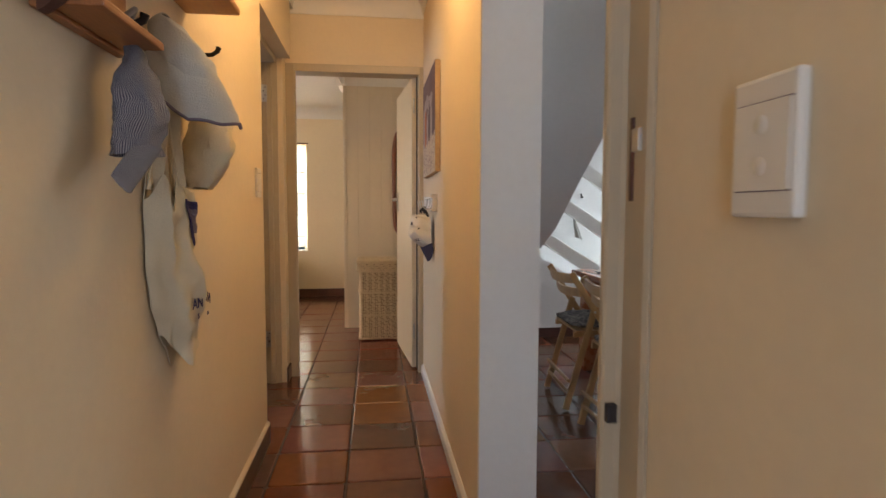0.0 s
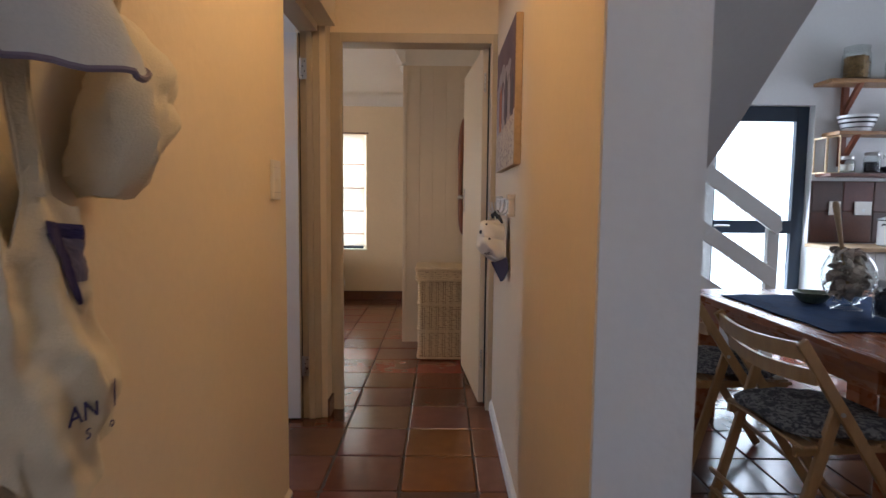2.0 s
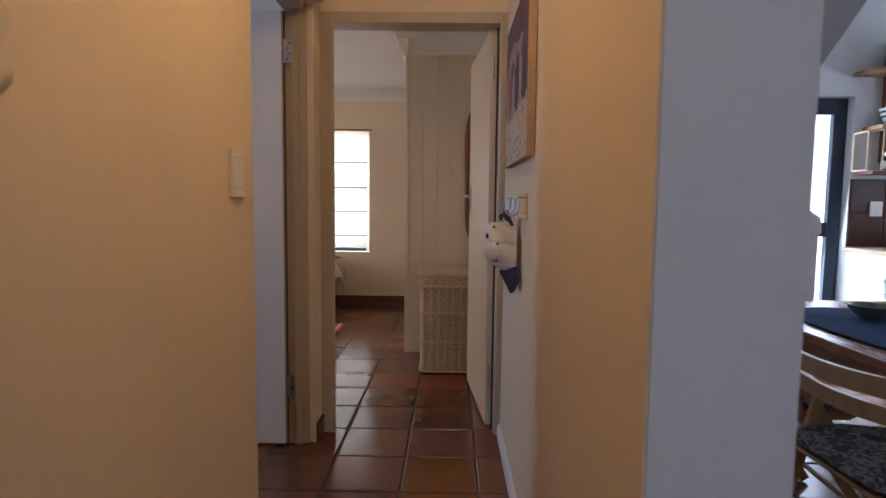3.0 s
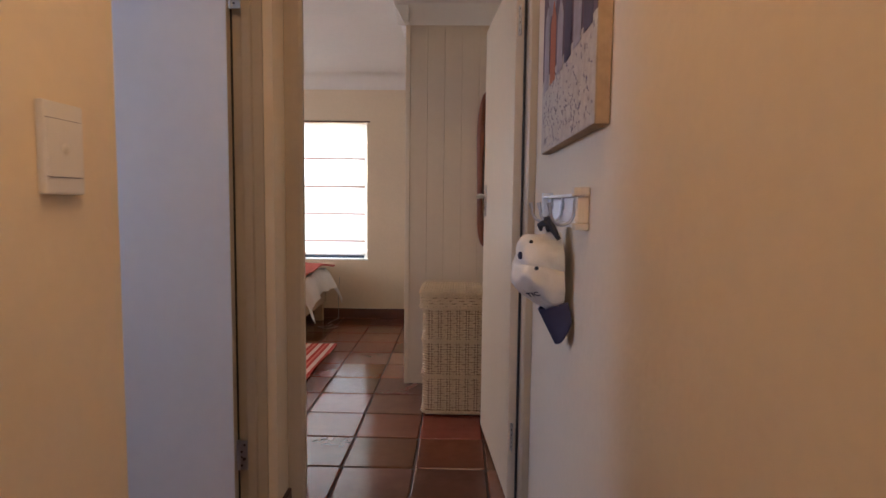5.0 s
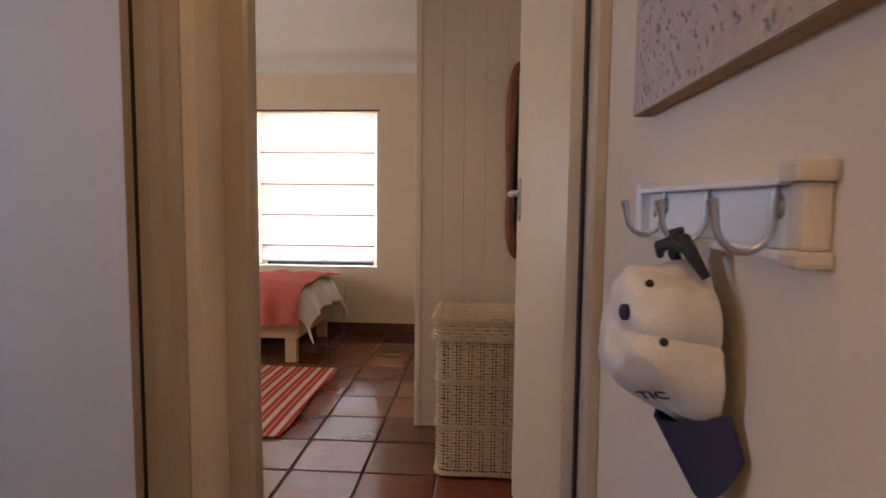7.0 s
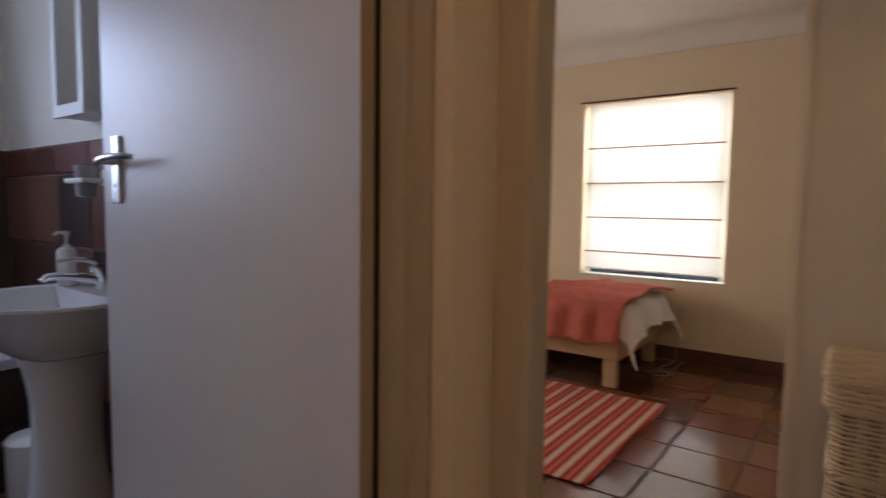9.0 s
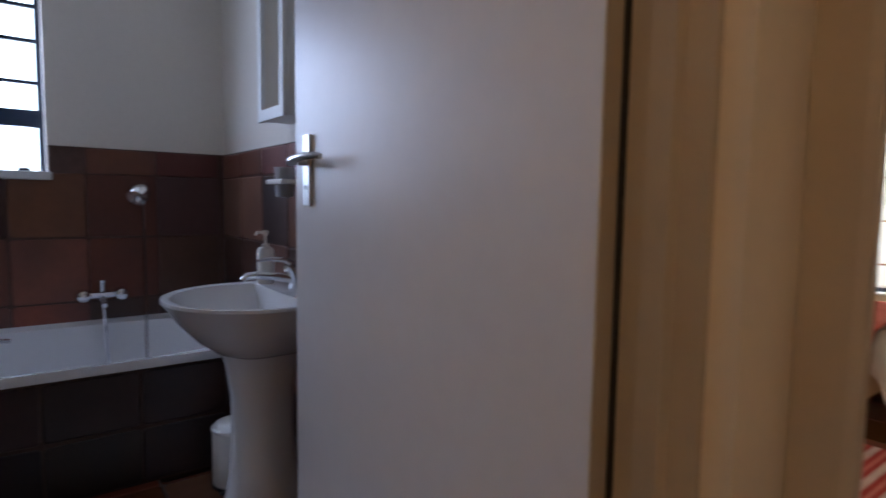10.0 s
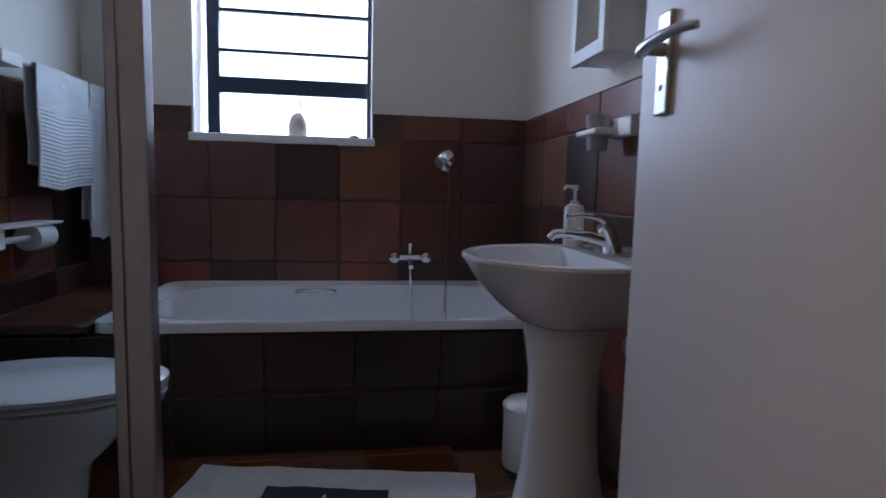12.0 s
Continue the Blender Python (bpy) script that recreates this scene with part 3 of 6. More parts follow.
def leaf(name, hinge_at, free_at, thick, label, mat):
    """A flush door leaf standing from its hinge to its free edge."""
    a, b = Vector((*hinge_at, 0)), Vector((*free_at, 0))
    d = b - a
    m = Matrix.Translation(a) @ Matrix.Rotation(math.atan2(d.y, d.x), 4, "Z")
    door = tagged(new(name), label, "door", "", "structure")
    door.matrix_basis = m
    ob = mesh_object("door_leaf", B(0, d.length, 0, thick, 0.012, 1.955, bevel=0.002), mat)
    ob.parent = door
    return door, d.length


door2, w2 = leaf("door_2", (-0.6445, 3.256), (-1.476, 3.264), -0.04, "off-white painted flush door standing open into the bathroom", DOOR_PAINT)
door1, w1 = leaf("door_1", (0.287, 3.516), (0.218, 4.262), -0.04, "cream painted flush door standing open into the bedroom", CREAM_PAINT)
lip_ = mesh_object("edge_lipping", B(-0.0015, 0.0, -0.0395, -0.0005, 0.013, 1.954), FRAME_PAINT)
lip_.parent = door2
# both leaves carry a lever on a long plate
lever_handle(door2, pose(-1.402, 3.2635, 1.172, 0, 0, 0))
lever_handle(door1, pose(0.226, 4.195, 1.165, 0, 0, -90) @ pose(0, 0.0, 0) @ pose(0, 0, 0, 0, 0, 5.7))
for z in (0.29, 1.78):
    hinge(door2, HN - 0.112, 3.252, z, (1, 0))
for z in (0.265, 1.775):
    hinge(door1, 0.300, 3.508, z, (0, -1))

# ---------------------------------------------------------------- windows and glass door


def backdrop(name, bm):
    return tagged(mesh_object(name, bm, DAY), "overexposed bright sky outside", "sky", "", "structure")


backdrop("backdrop_bathroom", B(BX - 1.2, BX - 1.19, 0.8, 4.0, 0.2, 3.4))
backdrop("backdrop_dining", B(0.6, 5.0, 6.0, 6.01, -0.5, 3.4))
backdrop("backdrop_bedroom", B(-3.2, 0.6, 8.4, 8.41, -0.5, 3.4))
# added glow behind the made-up west opening
backdrop("backdrop_west_fill", B(-4.6, -4.59, 3.9, 5.6, 0.2, 2.8))
# added glow outside the unseen east opening
backdrop("backdrop_east_unseen", B(5.6, 5.61, 2.6, 5.4, 0.0, 3.4))

# bathroom steel window with burglar bars
wx0, wx1 = BX - 0.155, BX - 0.115
win = tagged(new("window_1"), "dark blue steel bathroom window with horizontal bars", "window", "", "structure")


def bar(name, x0, x1, y0, y1, z0, z1, parent, mat=DARK_STEEL, bevel=0.003):
    return part(name, B(x0, x1, y0, y1, z0, z1, bevel=bevel), mat, parent)


bar("window_frame", wx0, wx1, 2.075, 2.135, 1.182, 2.098, win)
bar("window_frame", wx0, wx1, 2.862, 2.884, 1.182, 2.098, win)
bar("window_frame", wx0, wx1, 2.135, 2.862, 1.182, 1.20, win)
bar("window_frame", wx0, wx1, 2.135, 2.862, 2.06, 2.098, win)
bar("transom", wx0 - 0.002, wx1 + 0.004, 2.135, 2.862, 1.415, 1.495, win)
for z in (1.625, 1.82, 1.98):
    bar("burglar_bar", wx0 + 0.01, wx1 - 0.01, 2.135, 2.862, z - 0.008, z + 0.008, win, bevel=0)
bar("pane", wx0 + 0.014, wx0 + 0.018, 2.135, 2.862, 1.20, 2.06, win, GLASS, 0).visible_shadow = False
bar("window_sill", BX - 0.115, BX + 0.012, 2.03, 2.892, 1.163, 1.182, win, WHITE_PAINT)
bar("sill_lip", BX + 0.0125, BX + 0.027, 2.02, 2.902, 1.166, 1.204, win, WHITE_PAINT, 0.004)

# bedroom window behind a roman blind
win = tagged(new("window_2"), "white framed bedroom window behind a blind", "window", "", "structure")
bar("window_frame", -1.818, -1.775, 7.02, 7.06, 0.578, 1.882, win, WHITE_PAINT)
bar("window_frame", -0.83, -0.787, 7.02, 7.06, 0.578, 1.882, win, WHITE_PAINT)
bar("window_frame", -1.775, -0.83, 7.02, 7.06, 0.578, 0.62, win, DARK_STEEL)
bar("window_frame", -1.775, -0.83, 7.02, 7.06, 1.84, 1.882, win, WHITE_PAINT)
bar("transom", -1.775, -0.83, 7.02, 7.06, 1.225, 1.265, win, WHITE_PAINT)
bar("pane", -1.775, -0.83, 7.04, 7.044, 0.62, 1.84, win, GLASS, 0).visible_shadow = False
bar("window_sill", -1.83, -0.775, 6.925, 7.02, 0.566, 0.578, win, WHITE_PAINT)

# glass door to the yard
gd = tagged(new("door_4"), "dark blue steel door with two bright glass panes", "door", "", "structure")
for x0, x1, z0, z1 in ((2.238, 2.275, 0.0, 1.917), (2.90, 2.997, 0.0, 1.917), (2.275, 2.90, 1.80, 1.917), (2.275, 2.90, 0.905, 1.01), (2.275, 2.90, 0.0, 0.10)):
    bar("door_frame", x0, x1, 4.985, 5.03, z0, z1, gd, bevel=0.004)
for z0, z1 in ((0.10, 0.905), (1.01, 1.80)):
    bar("pane", 2.275, 2.90, 5.005, 5.009, z0, z1, gd, GLASS, 0).visible_shadow = False
part("door_handle", tube(bmesh.new(), [(2.262, 4.985, 0.965), (2.262, 4.94, 0.965), (2.31, 4.935, 0.967), (2.38, 4.94, 0.965)], 0.009, 8), STEEL, gd, "steel lever handle", True)

# ---------------------------------------------------------------- passage things


def switch_plate(name, face, centre, w, h, buttons, label):
    """A moulded switch plate with a raised middle, two grooves and rocker buttons. face: 1 looks to +x, -1 to -x."""
    x, y, z = centre
    t = thing(name, (x, y, z), label, "light switch")
    s = face
    part("plate", B(min(x, x + s * 0.012), max(x, x + s * 0.012), y - w / 2, y + w / 2, z - h / 2, z + h / 2, bevel=0.004), PLASTIC, t)
    part("cover", B(min(x + s * 0.012, x + s * 0.0135), max(x + s * 0.012, x + s * 0.0135), y - w / 2 + 0.006, y + w / 2 - 0.006, z - h * 0.31, z + h * 0.31, bevel=0.0005), PLASTIC, t)
    for dz in (-0.31, 0.31):
        part("groove", B(min(x + s * 0.0115, x + s * 0.0128), max(x + s * 0.0115, x + s * 0.0128), y - w / 2 + 0.004, y + w / 2 - 0.008, z + h * dz - 0.0008, z + h * dz + 0.0008), GREY_PRINT, t)
    for dz in buttons:
        c = Vector((x + s * 0.0135, y, z + dz))
        part("button", tube(bmesh.new(), [c, c + Vector((s * 0.0012, 0, 0))], [0.0080, 0.0065], 16), PLASTIC, t, "", True)
    return t


switch_plate("light_switch", -1, (HE, 0.134, 1.141), 0.078, 0.116, (-0.016, 0.018), "white plastic double light switch on cream wall")
switch_plate("light_switch", 1, (HW, 2.222, 1.201), 0.080, 0.125, (0.0,), "white plastic light switch beside the bathroom door")

# wooden coat shelf over the hats
shelf = thing("coat_shelf", (HW, 0.95, 1.37), "orange pine coat shelf on the passage wall", "coat rack")
part("back_board", B(HW, HW + 0.020, 0.608, 0.898, 1.381, 1.607, bevel=0.003), RACK_WOOD, shelf)
part("top_board", B(HW, HW + 0.141, 0.590, 1.325, 1.607, 1.627, bevel=0.006), RACK_WOOD, shelf)
bracket = [(HW + 0.020, 1.371)] + [(HW + 0.020 + 0.113 * math.sin(a) ** 1.5, 1.371 + 0.235 * (1 - math.cos(a))) for a in [k * math.pi / 16 for k in range(1, 9)]] + [(HW + 0.020, 1.606)]
part("bracket", prism(bmesh.new(), bracket, "y", 0.591, 0.615), DARK_WOOD, shelf, "dark-stained curved bracket")
part("rail", B(HW + 0.020, HW + 0.10, 0.615, 0.862, 1.388, 1.403, bevel=0.004), RACK_WOOD, shelf)


def peg(y, z, r=0.007, out=0.06, name="peg"):
    return part(name, tube(bmesh.new(), [(HW, y, z), (HW + out * 0.7, y, z + 0.002), (HW + out, y, z + 0.012), (HW + out + 0.004, y, z + 0.024)], [r, r, r * 1.1, r * 1.3], 10), BLACK, None if name != "peg" else shelf, "", True)


for y in (0.735, 0.87, 1.04):
    peg(y, 1.435)
tagged(peg(1.44, 1.530, 0.006, 0.05, "wall_hook"), "small black metal hook on the cream wall", "hook")


def hanging_cap(name, top, height, width, depth, brim, mat, brim_mat, label, brim_len=0.16, lean=0.0, seed=1.0, side=1, close=0.62):
    """A soft cap hung by its strap: a sagging crown against the wall and a curved brim below it."""
    x, y, z = top
    t = thing(name, (x, y, z), label, "cap")

    def crown(u, v):
        a = 2 * math.pi * u
        k = math.sin(math.pi * (0.06 + 0.94 * v) * close) ** 0.75
        ca, sa = math.cos(a), math.sin(a)
        yy = y + lean * v + k * width / 2 * math.copysign(abs(ca) ** 0.85, ca)
        xx = x + side * (0.012 + depth * 0.5 * (k * (1 + sa)))
        p = Vector((xx, yy, z - height * v))
        return p + Vector((1, 1, 0.4)) * (wavy(p, 0.018, 17, seed) + wavy(p, 0.006, 50, seed + 3))
    part("crown", sheet(bmesh.new(), crown, 40, 26, 0.003, True), mat, t, "", True)

    def visor(u, v):
        a = (u - 0.5) * 2
        w = width * 0.40 * (1 - 0.45 * v * v)
        yy = y + lean * (1 + 0.35 * v) + a * w + brim * v
        xx = x + side * (0.02 + depth * (0.55 + 0.30 * (1 - a * a)) * (1 - 0.35 * v))
        zz = z - height * 0.93 - brim_len * v * math.sqrt(max(0.0, 1 - 0.55 * a * a))
        return Vector((xx, yy, zz))
    if brim_len > 0.05:
        part("brim", sheet(bmesh.new(), visor, 16, 10, 0.004), brim_mat, t, "", True)
    part("strap", tube(bmesh.new(), [(x + side * 0.01, y - 0.03, z - 0.02), (x + side * 0.035, y - 0.012, z + 0.03), (x + side * 0.045, y, z + 0.045), (x + side * 0.03, y + 0.015, z + 0.03), (x + side * 0.01, y + 0.03, z - 0.02)], 0.006, 8), brim_mat, t, "", True)
    return t


hanging_cap("cap", (HW + 0.014, 0.835, 1.41), 0.225, 0.105, 0.085, -0.065, TICKING, TICKING, "navy and white ticking cap hanging from the rack", 0.085, -0.035, 2.0)
hanging_cap("white_cap", (HW + 0.012, 1.275, 1.415), 0.275, 0.16, 0.11, 0.0, CANVAS, CANVAS, "soft off-white cap hanging beside the tote bag", 0.02, -0.055, 5.0, 1, 0.84)

# bucket hat, hung by its rim so that it flares towards the passage
hat = thing("sun_hat", (HW, 1.12, 1.50), "pale grey cloth sun hat hanging from the rack", "hat")


def hat_ring(a, k, c, lift):
    """A tilted ring of the hat, k its size, c its centre."""
    p = Vector(c) + k * (math.cos(a) * Vector((0.102, 0.0, -0.062)) + math.sin(a) * Vector((0.015, 0.080, 0.023))) + Vector((0, 0, lift * math.cos(2 * a + 0.4)))
    p.x = max(p.x, HW + 0.006)
    return p


HAT_TOP, HAT_BAND, HAT_RIM = Vector((-0.41, 1.025, 1.510)), Vector((-0.385, 1.035, 1.410)), Vector((-0.370, 1.045, 1.330))


def hat_crown(u, v):
    k = 0.10 + 0.50 * math.sin(min(1.0, v * 1.25) * math.pi / 2) + 0.04 * v
    p = hat_ring(2 * math.pi * u, k, HAT_TOP.lerp(HAT_BAND, v), 0.0)
    return p + Vector((0.5, 1, 1)) * (wavy(p, 0.016, 14, 4) + wavy(p, 0.005, 45, 2))


def hat_brim(u, v):
    p = hat_ring(2 * math.pi * u, 0.64 + 0.38 * v, HAT_BAND.lerp(HAT_RIM, v), 0.012 * v)
    return p + Vector((0.5, 1, 1)) * (wavy(p, 0.016, 14, 4) + wavy(p, 0.005, 45, 2))


part("crown", sheet(bmesh.new(), hat_crown, 36, 14, 0.003, True), HAT_CLOTH, hat, "", True)
part("brim", sheet(bmesh.new(), hat_brim, 44, 10, 0.004, True), HAT_CLOTH, hat, "", True)
part("brim_edge", tube(bmesh.new(), [hat_brim(k / 40, 1.0) for k in range(41)], 0.004, 6), GREY_PRINT, hat, "grey bound edge", True)

# tote bag
bag = thing("tote_bag", (HW, 1.12, 1.10), "cream canvas tote bag with dark lettering hanging on the rack", "bag")


def along(keys, t):
    """Smooth interpolation through a few (t, value) pairs."""
    for (a, p), (b, q) in zip(keys, keys[1:]):
        if t <= b:
            w = (t - a) / (b - a)
            w = w * w * (3 - 2 * w)
            return p + (q - p) * w
    return keys[-1][1]


BAG_TOP = [(0, 1.105), (0.09, 1.165), (0.20, 1.080), (0.36, 1.178), (0.60, 1.128), (1, 1.112)]
BAG_LOW = [(0, 0.800), (0.12, 0.772), (0.34, 0.706), (0.48, 0.735), (0.72, 0.775), (1, 0.800)]


def tote(s, v):
    """The bag's front: s from its near edge to its far edge, v downwards. A ridge under the handle, flanks that fall back to the wall."""
    left, right = along([(0, 0.985), (0.3, 0.985), (0.75, 1.002), (1, 1.045)], v), along([(0, 1.21), (0.4, 1.245), (0.8, 1.310), (1, 1.285)], v)
    ridge = along([(0, 0.36), (0.5, 0.40), (1, 0.36)], v)
    k = s / ridge if s < ridge else (1 - s) / (1 - ridge)
    depth = along([(0, 0.085), (0.25, 0.092), (0.75, 0.098), (1, 0.070)], v)
    z = BAG_TOP_Z(s) + (BAG_LOW_Z(s) - BAG_TOP_Z(s)) * v
    x = HW + 0.008 + 0.62 * depth * math.sin(min(1.0, k) * math.pi / 2) ** 0.8
    p = Vector((x, left + (right - left) * s, z))
    crease = 0.010 * math.sin(11 * s + 3.0 * v + 0.6) + 0.006 * math.sin(23 * s - 6 * v) + 0.007 * math.sin(9 * v + 7 * s) * v
    edge = min(1.0, 6 * s, 6 * (1 - s))
    return p + Vector((edge * (crease + wavy(p, 0.014, 13, 3) + wavy(p, 0.006, 34, 5)), wavy(p, 0.010, 11, 6), wavy(p, 0.006, 12, 8)))


def BAG_TOP_Z(s):
    return along(BAG_TOP, s)


def BAG_LOW_Z(s):
    return along(BAG_LOW, s)


def bag_back(s, v):
    p = tote(s, v)
    return Vector((HW + 0.004, p.y + 0.004 * (1 - s), p.z + 0.03 * (1 - v) * math.sin(math.pi * s)))


BAG_POINTS = [tote(i / 60, j / 60) for i in range(61) for j in range(61)]


def bag_front(y, z):
    """How far the bag's front stands out at a place on it."""
    return min(BAG_POINTS, key=lambda p: (p.y - y) ** 2 + (p.z - z) ** 2).x


part("body", sheet(bmesh.new(), tote, 64, 56, 0.003), CANVAS, bag, "", True)
part("back_panel", sheet(bmesh.new(), bag_back, 24, 24, 0.002), CANVAS, bag, "", True)


def strap(path, width, seed):
    """A flat cloth handle along a few points, bunched and twisted a little."""
    path = [Vector(p) for p in path]

    def f(u, v):
        q = u * (len(path) - 1)
        i = min(int(q), len(path) - 2)
        a, b, c, d = path[max(i - 1, 0)], path[i], path[i + 1], path[min(i + 2, len(path) - 1)]
        w = q - i
        p = b + 0.5 * w * (c - a + w * (2 * a - 5 * b + 4 * c - d + w * (3 * (b - c) + d - a)))
        turn = 0.9 * math.sin(2.2 * u + seed)
        return p + width * (v - 0.5) * Vector((math.sin(turn) * 0.7, math.cos(turn), 0)) + Vector((0.007 * math.sin(9 * v + seed + 4 * u), 0, 0))
    return sheet(bmesh.new(), f, 40, 8, 0.003)


part("strap", strap([(-0.448, 1.004, 1.13), (-0.442, 1.008, 1.17), (-0.432, 1.022, 1.25), (-0.424, 1.036, 1.36), (-0.424, 1.036, 1.44)], 0.052, 0.3), CANVAS, bag, "", True)
part("strap", strap([(-0.412, 1.068, 1.14), (-0.412, 1.066, 1.18), (-0.412, 1.058, 1.26), (-0.414, 1.050, 1.36), (-0.420, 1.042, 1.44)], 0.034, 1.2), CANVAS, bag, "", True)
part("strap", strap([(-0.432, 1.125, 1.12), (-0.430, 1.112, 1.16), (-0.426, 1.080, 1.25), (-0.422, 1.056, 1.36), (-0.424, 1.044, 1.44)], 0.030, 2.0), CANVAS, bag, "", True)
# dark printed band and lettering on the side turned to the passage


def printed(corners, lift):
    """A patch on the cloth between four corners given along the wall and up."""
    (a, b), (c, d), (e, f), (g, h) = corners

    def q(u, v):
        y = (a + (c - a) * u) * (1 - v) + (g + (e - g) * u) * v
        z = (b + (d - b) * u) * (1 - v) + (h + (f - h) * u) * v
        return Vector((bag_front(y, z) + lift, y, z))
    return sheet(bmesh.new(), q, 10, 12, 0.001)


part("printed_band", printed([(1.076, 1.112), (1.150, 1.102), (1.150, 1.082), (1.078, 1.094)], 0.003), PURPLE, bag, "dark purple print")
part("printed_point", printed([(1.078, 1.094), (1.108, 1.090), (1.140, 1.000), (1.132, 1.000)], 0.003), PURPLE, bag, "dark purple print")
part("print_patch", printed([(1.108, 1.090), (1.150, 1.082), (1.148, 1.030), (1.130, 1.030)], 0.003), GREY_PRINT, bag, "grey printed patch")
for body, size, z, y in (("AN", 0.036, 0.850, 1.118), ("NY", 0.036, 0.856, 1.176), ("S", 0.020, 0.822, 1.128), ("o", 0.020, 0.826, 1.160)):
    lean = math.degrees(math.atan2(bag_front(y - 0.03, z + 0.012) - bag_front(y + 0.03, z + 0.012), 0.06))
    words(body, size, pose(bag_front(y, z + 0.012) + 0.009, y, z, 90, 0, 90 + max(-10.0, min(40.0, lean))), PURPLE, bag)

# canvas print by the bedroom door
pic = thing("canvas_print", (HE, 2.78, 1.53), "canvas print of beach huts over pale sand", "picture")
py0, py1, pz0, pz1, px_ = 2.468, 3.11, 1.275, 1.81, HE - 0.028
part("canvas", B(px_, HE - 0.002, py0, py1, pz0, pz1, bevel=0.003), CANVAS_EDGE, pic)
part("sand", B(px_ - 0.0015, px_ - 0.0005, py0 + 0.002, py1 - 0.002, pz0 + 0.002, pz0 + 0.20), SAND, pic, "pale printed sand with footprints")
part("sky", B(px_ - 0.0015, px_ - 0.0005, py0 + 0.002, py1 - 0.002, pz0 + 0.20, pz1 - 0.002), PRINT_SKY, pic, "dark printed sky")
pr = random.Random(3)
bm = bmesh.new()
for k in range(190):
    y, z = pr.uniform(py0 + 0.02, py1 - 0.02), pz0 + 0.01 + 0.18 * pr.random() ** 1.1
    s = pr.uniform(0.0025, 0.0085)
    a = pr.uniform(0.5, 1.3)
    q = [(y - s * math.cos(a), z - s * math.sin(a)), (y + 0.22 * s, z - 0.25 * s), (y + s * math.cos(a), z + s * math.sin(a)), (y - 0.22 * s, z + 0.25 * s)]
    prism(bm, q, "x", px_ - 0.0022, px_ - 0.0015)
tagged(part("sand_speckle", bm, GREY_PRINT, pic, "grey printed footprints"), kind="stuff")
bm = bmesh.new()
for y, z, r in ((2.95, 1.66, 0.07), (2.86, 1.68, 0.06), (2.75, 1.64, 0.08), (2.64, 1.66, 0.05), (3.02, 1.63, 0.045)):
    lathe_pts = [(y + r * math.cos(a) * (1 + 0.2 * math.sin(3 * a)), z + 0.6 * r * math.sin(a)) for a in [k * math.pi / 10 for k in range(20)]]
    prism(bm, lathe_pts, "x", px_ - 0.0022, px_ - 0.0015)
part("clouds", bm, PRINT_CLOUD, pic, "grey printed clouds")
for k in range(6):
    y = py0 + 0.03 + k * 0.10
    h = 0.10 + 0.02 * (k % 3)
    hut = [(y, pz0 + 0.185 - 0.004 * k), (y + 0.075, pz0 + 0.185 - 0.004 * k), (y + 0.075, pz0 + 0.20 + h), (y + 0.037, pz0 + 0.25 + h), (y, pz0 + 0.20 + h)]
    part("beach_hut", prism(bmesh.new(), hut, "x", px_ - 0.003, px_ - 0.0022), PRINT_ORANGE if k == 4 else (PRINT_CLOUD if k % 2 else HUT), pic)

# hook rail with the cream cap
rail = thing("hook_rail", (HE, 2.86, 1.11), "white wooden hook rail with pale end block", "hook rail")
part("board", B(HE - 0.016, HE - 0.001, 2.628, 3.045, 1.092, 1.148, bevel=0.003), WHITE_PAINT, rail)
part("ledge", B(HE - 0.034, HE - 0.001, 2.628, 3.045, 1.148, 1.155, bevel=0.002), WHITE_PAINT, rail)
part("foot_ledge", B(HE - 0.024, HE - 0.001, 2.628, 3.045, 1.082, 1.092, bevel=0.003), WHITE_PAINT, rail)
part("end_block", B(HE - 0.026, HE - 0.001, 2.606, 2.628, 1.094, 1.150, bevel=0.004), PALE_WOOD, rail, "bare pale wood end block")
part("end_cap", B(HE - 0.034, HE - 0.001, 2.600, 2.631, 1.150, 1.168, bevel=0.004), PALE_WOOD, rail, "bare pale wood end block")
part("end_cap", B(HE - 0.031, HE - 0.001, 2.600, 2.631, 1.080, 1.094, bevel=0.004), PALE_WOOD, rail, "bare pale wood end block")
part("end_block", B(HE - 0.030, HE - 0.001, 3.045, 3.075, 1.080, 1.164, bevel=0.004), WHITE_PAINT, rail)
for y in (2.660, 2.810, 2.965):
    hk = [(HE - 0.018, y, 1.150), (HE - 0.021, y, 1.135)] + [(HE - 0.046 + 0.025 * math.cos(a), y, 1.118 - 0.030 * math.sin(a)) for a in [k * math.pi / 12 for k in range(13)]] + [(HE - 0.073, y, 1.128), (HE - 0.075, y, 1.136)]
    h = part("hook", tube(bmesh.new(), hk, [0.0030, 0.0032] + [0.0034] * 13 + [0.0048, 0.0052], 10), STEEL, rail, "curved nickel coat hook", True)
    part("base_plate", tube(bmesh.new(), [(HE - 0.0155, y, 1.130), (HE - 0.0195, y, 1.130)], [0.012, 0.009], 14), STEEL, h, "", True)
for y in (2.630, 3.012):
    part("screw", tube(bmesh.new(), [(HE - 0.0165, y, 1.118), (HE - 0.019, y, 1.118)], [0.0065, 0.005], 10), STEEL, rail)

cap = thing("cream_cap", (HE - 0.06, 2.81, 1.09), "cream baseball cap with navy brim hanging on a hook", "cap")
CAP_BASE, CAP_TOP = Vector((HE - 0.020, 2.815, 0.962)), Vector((0.222, 2.795, 0.985))


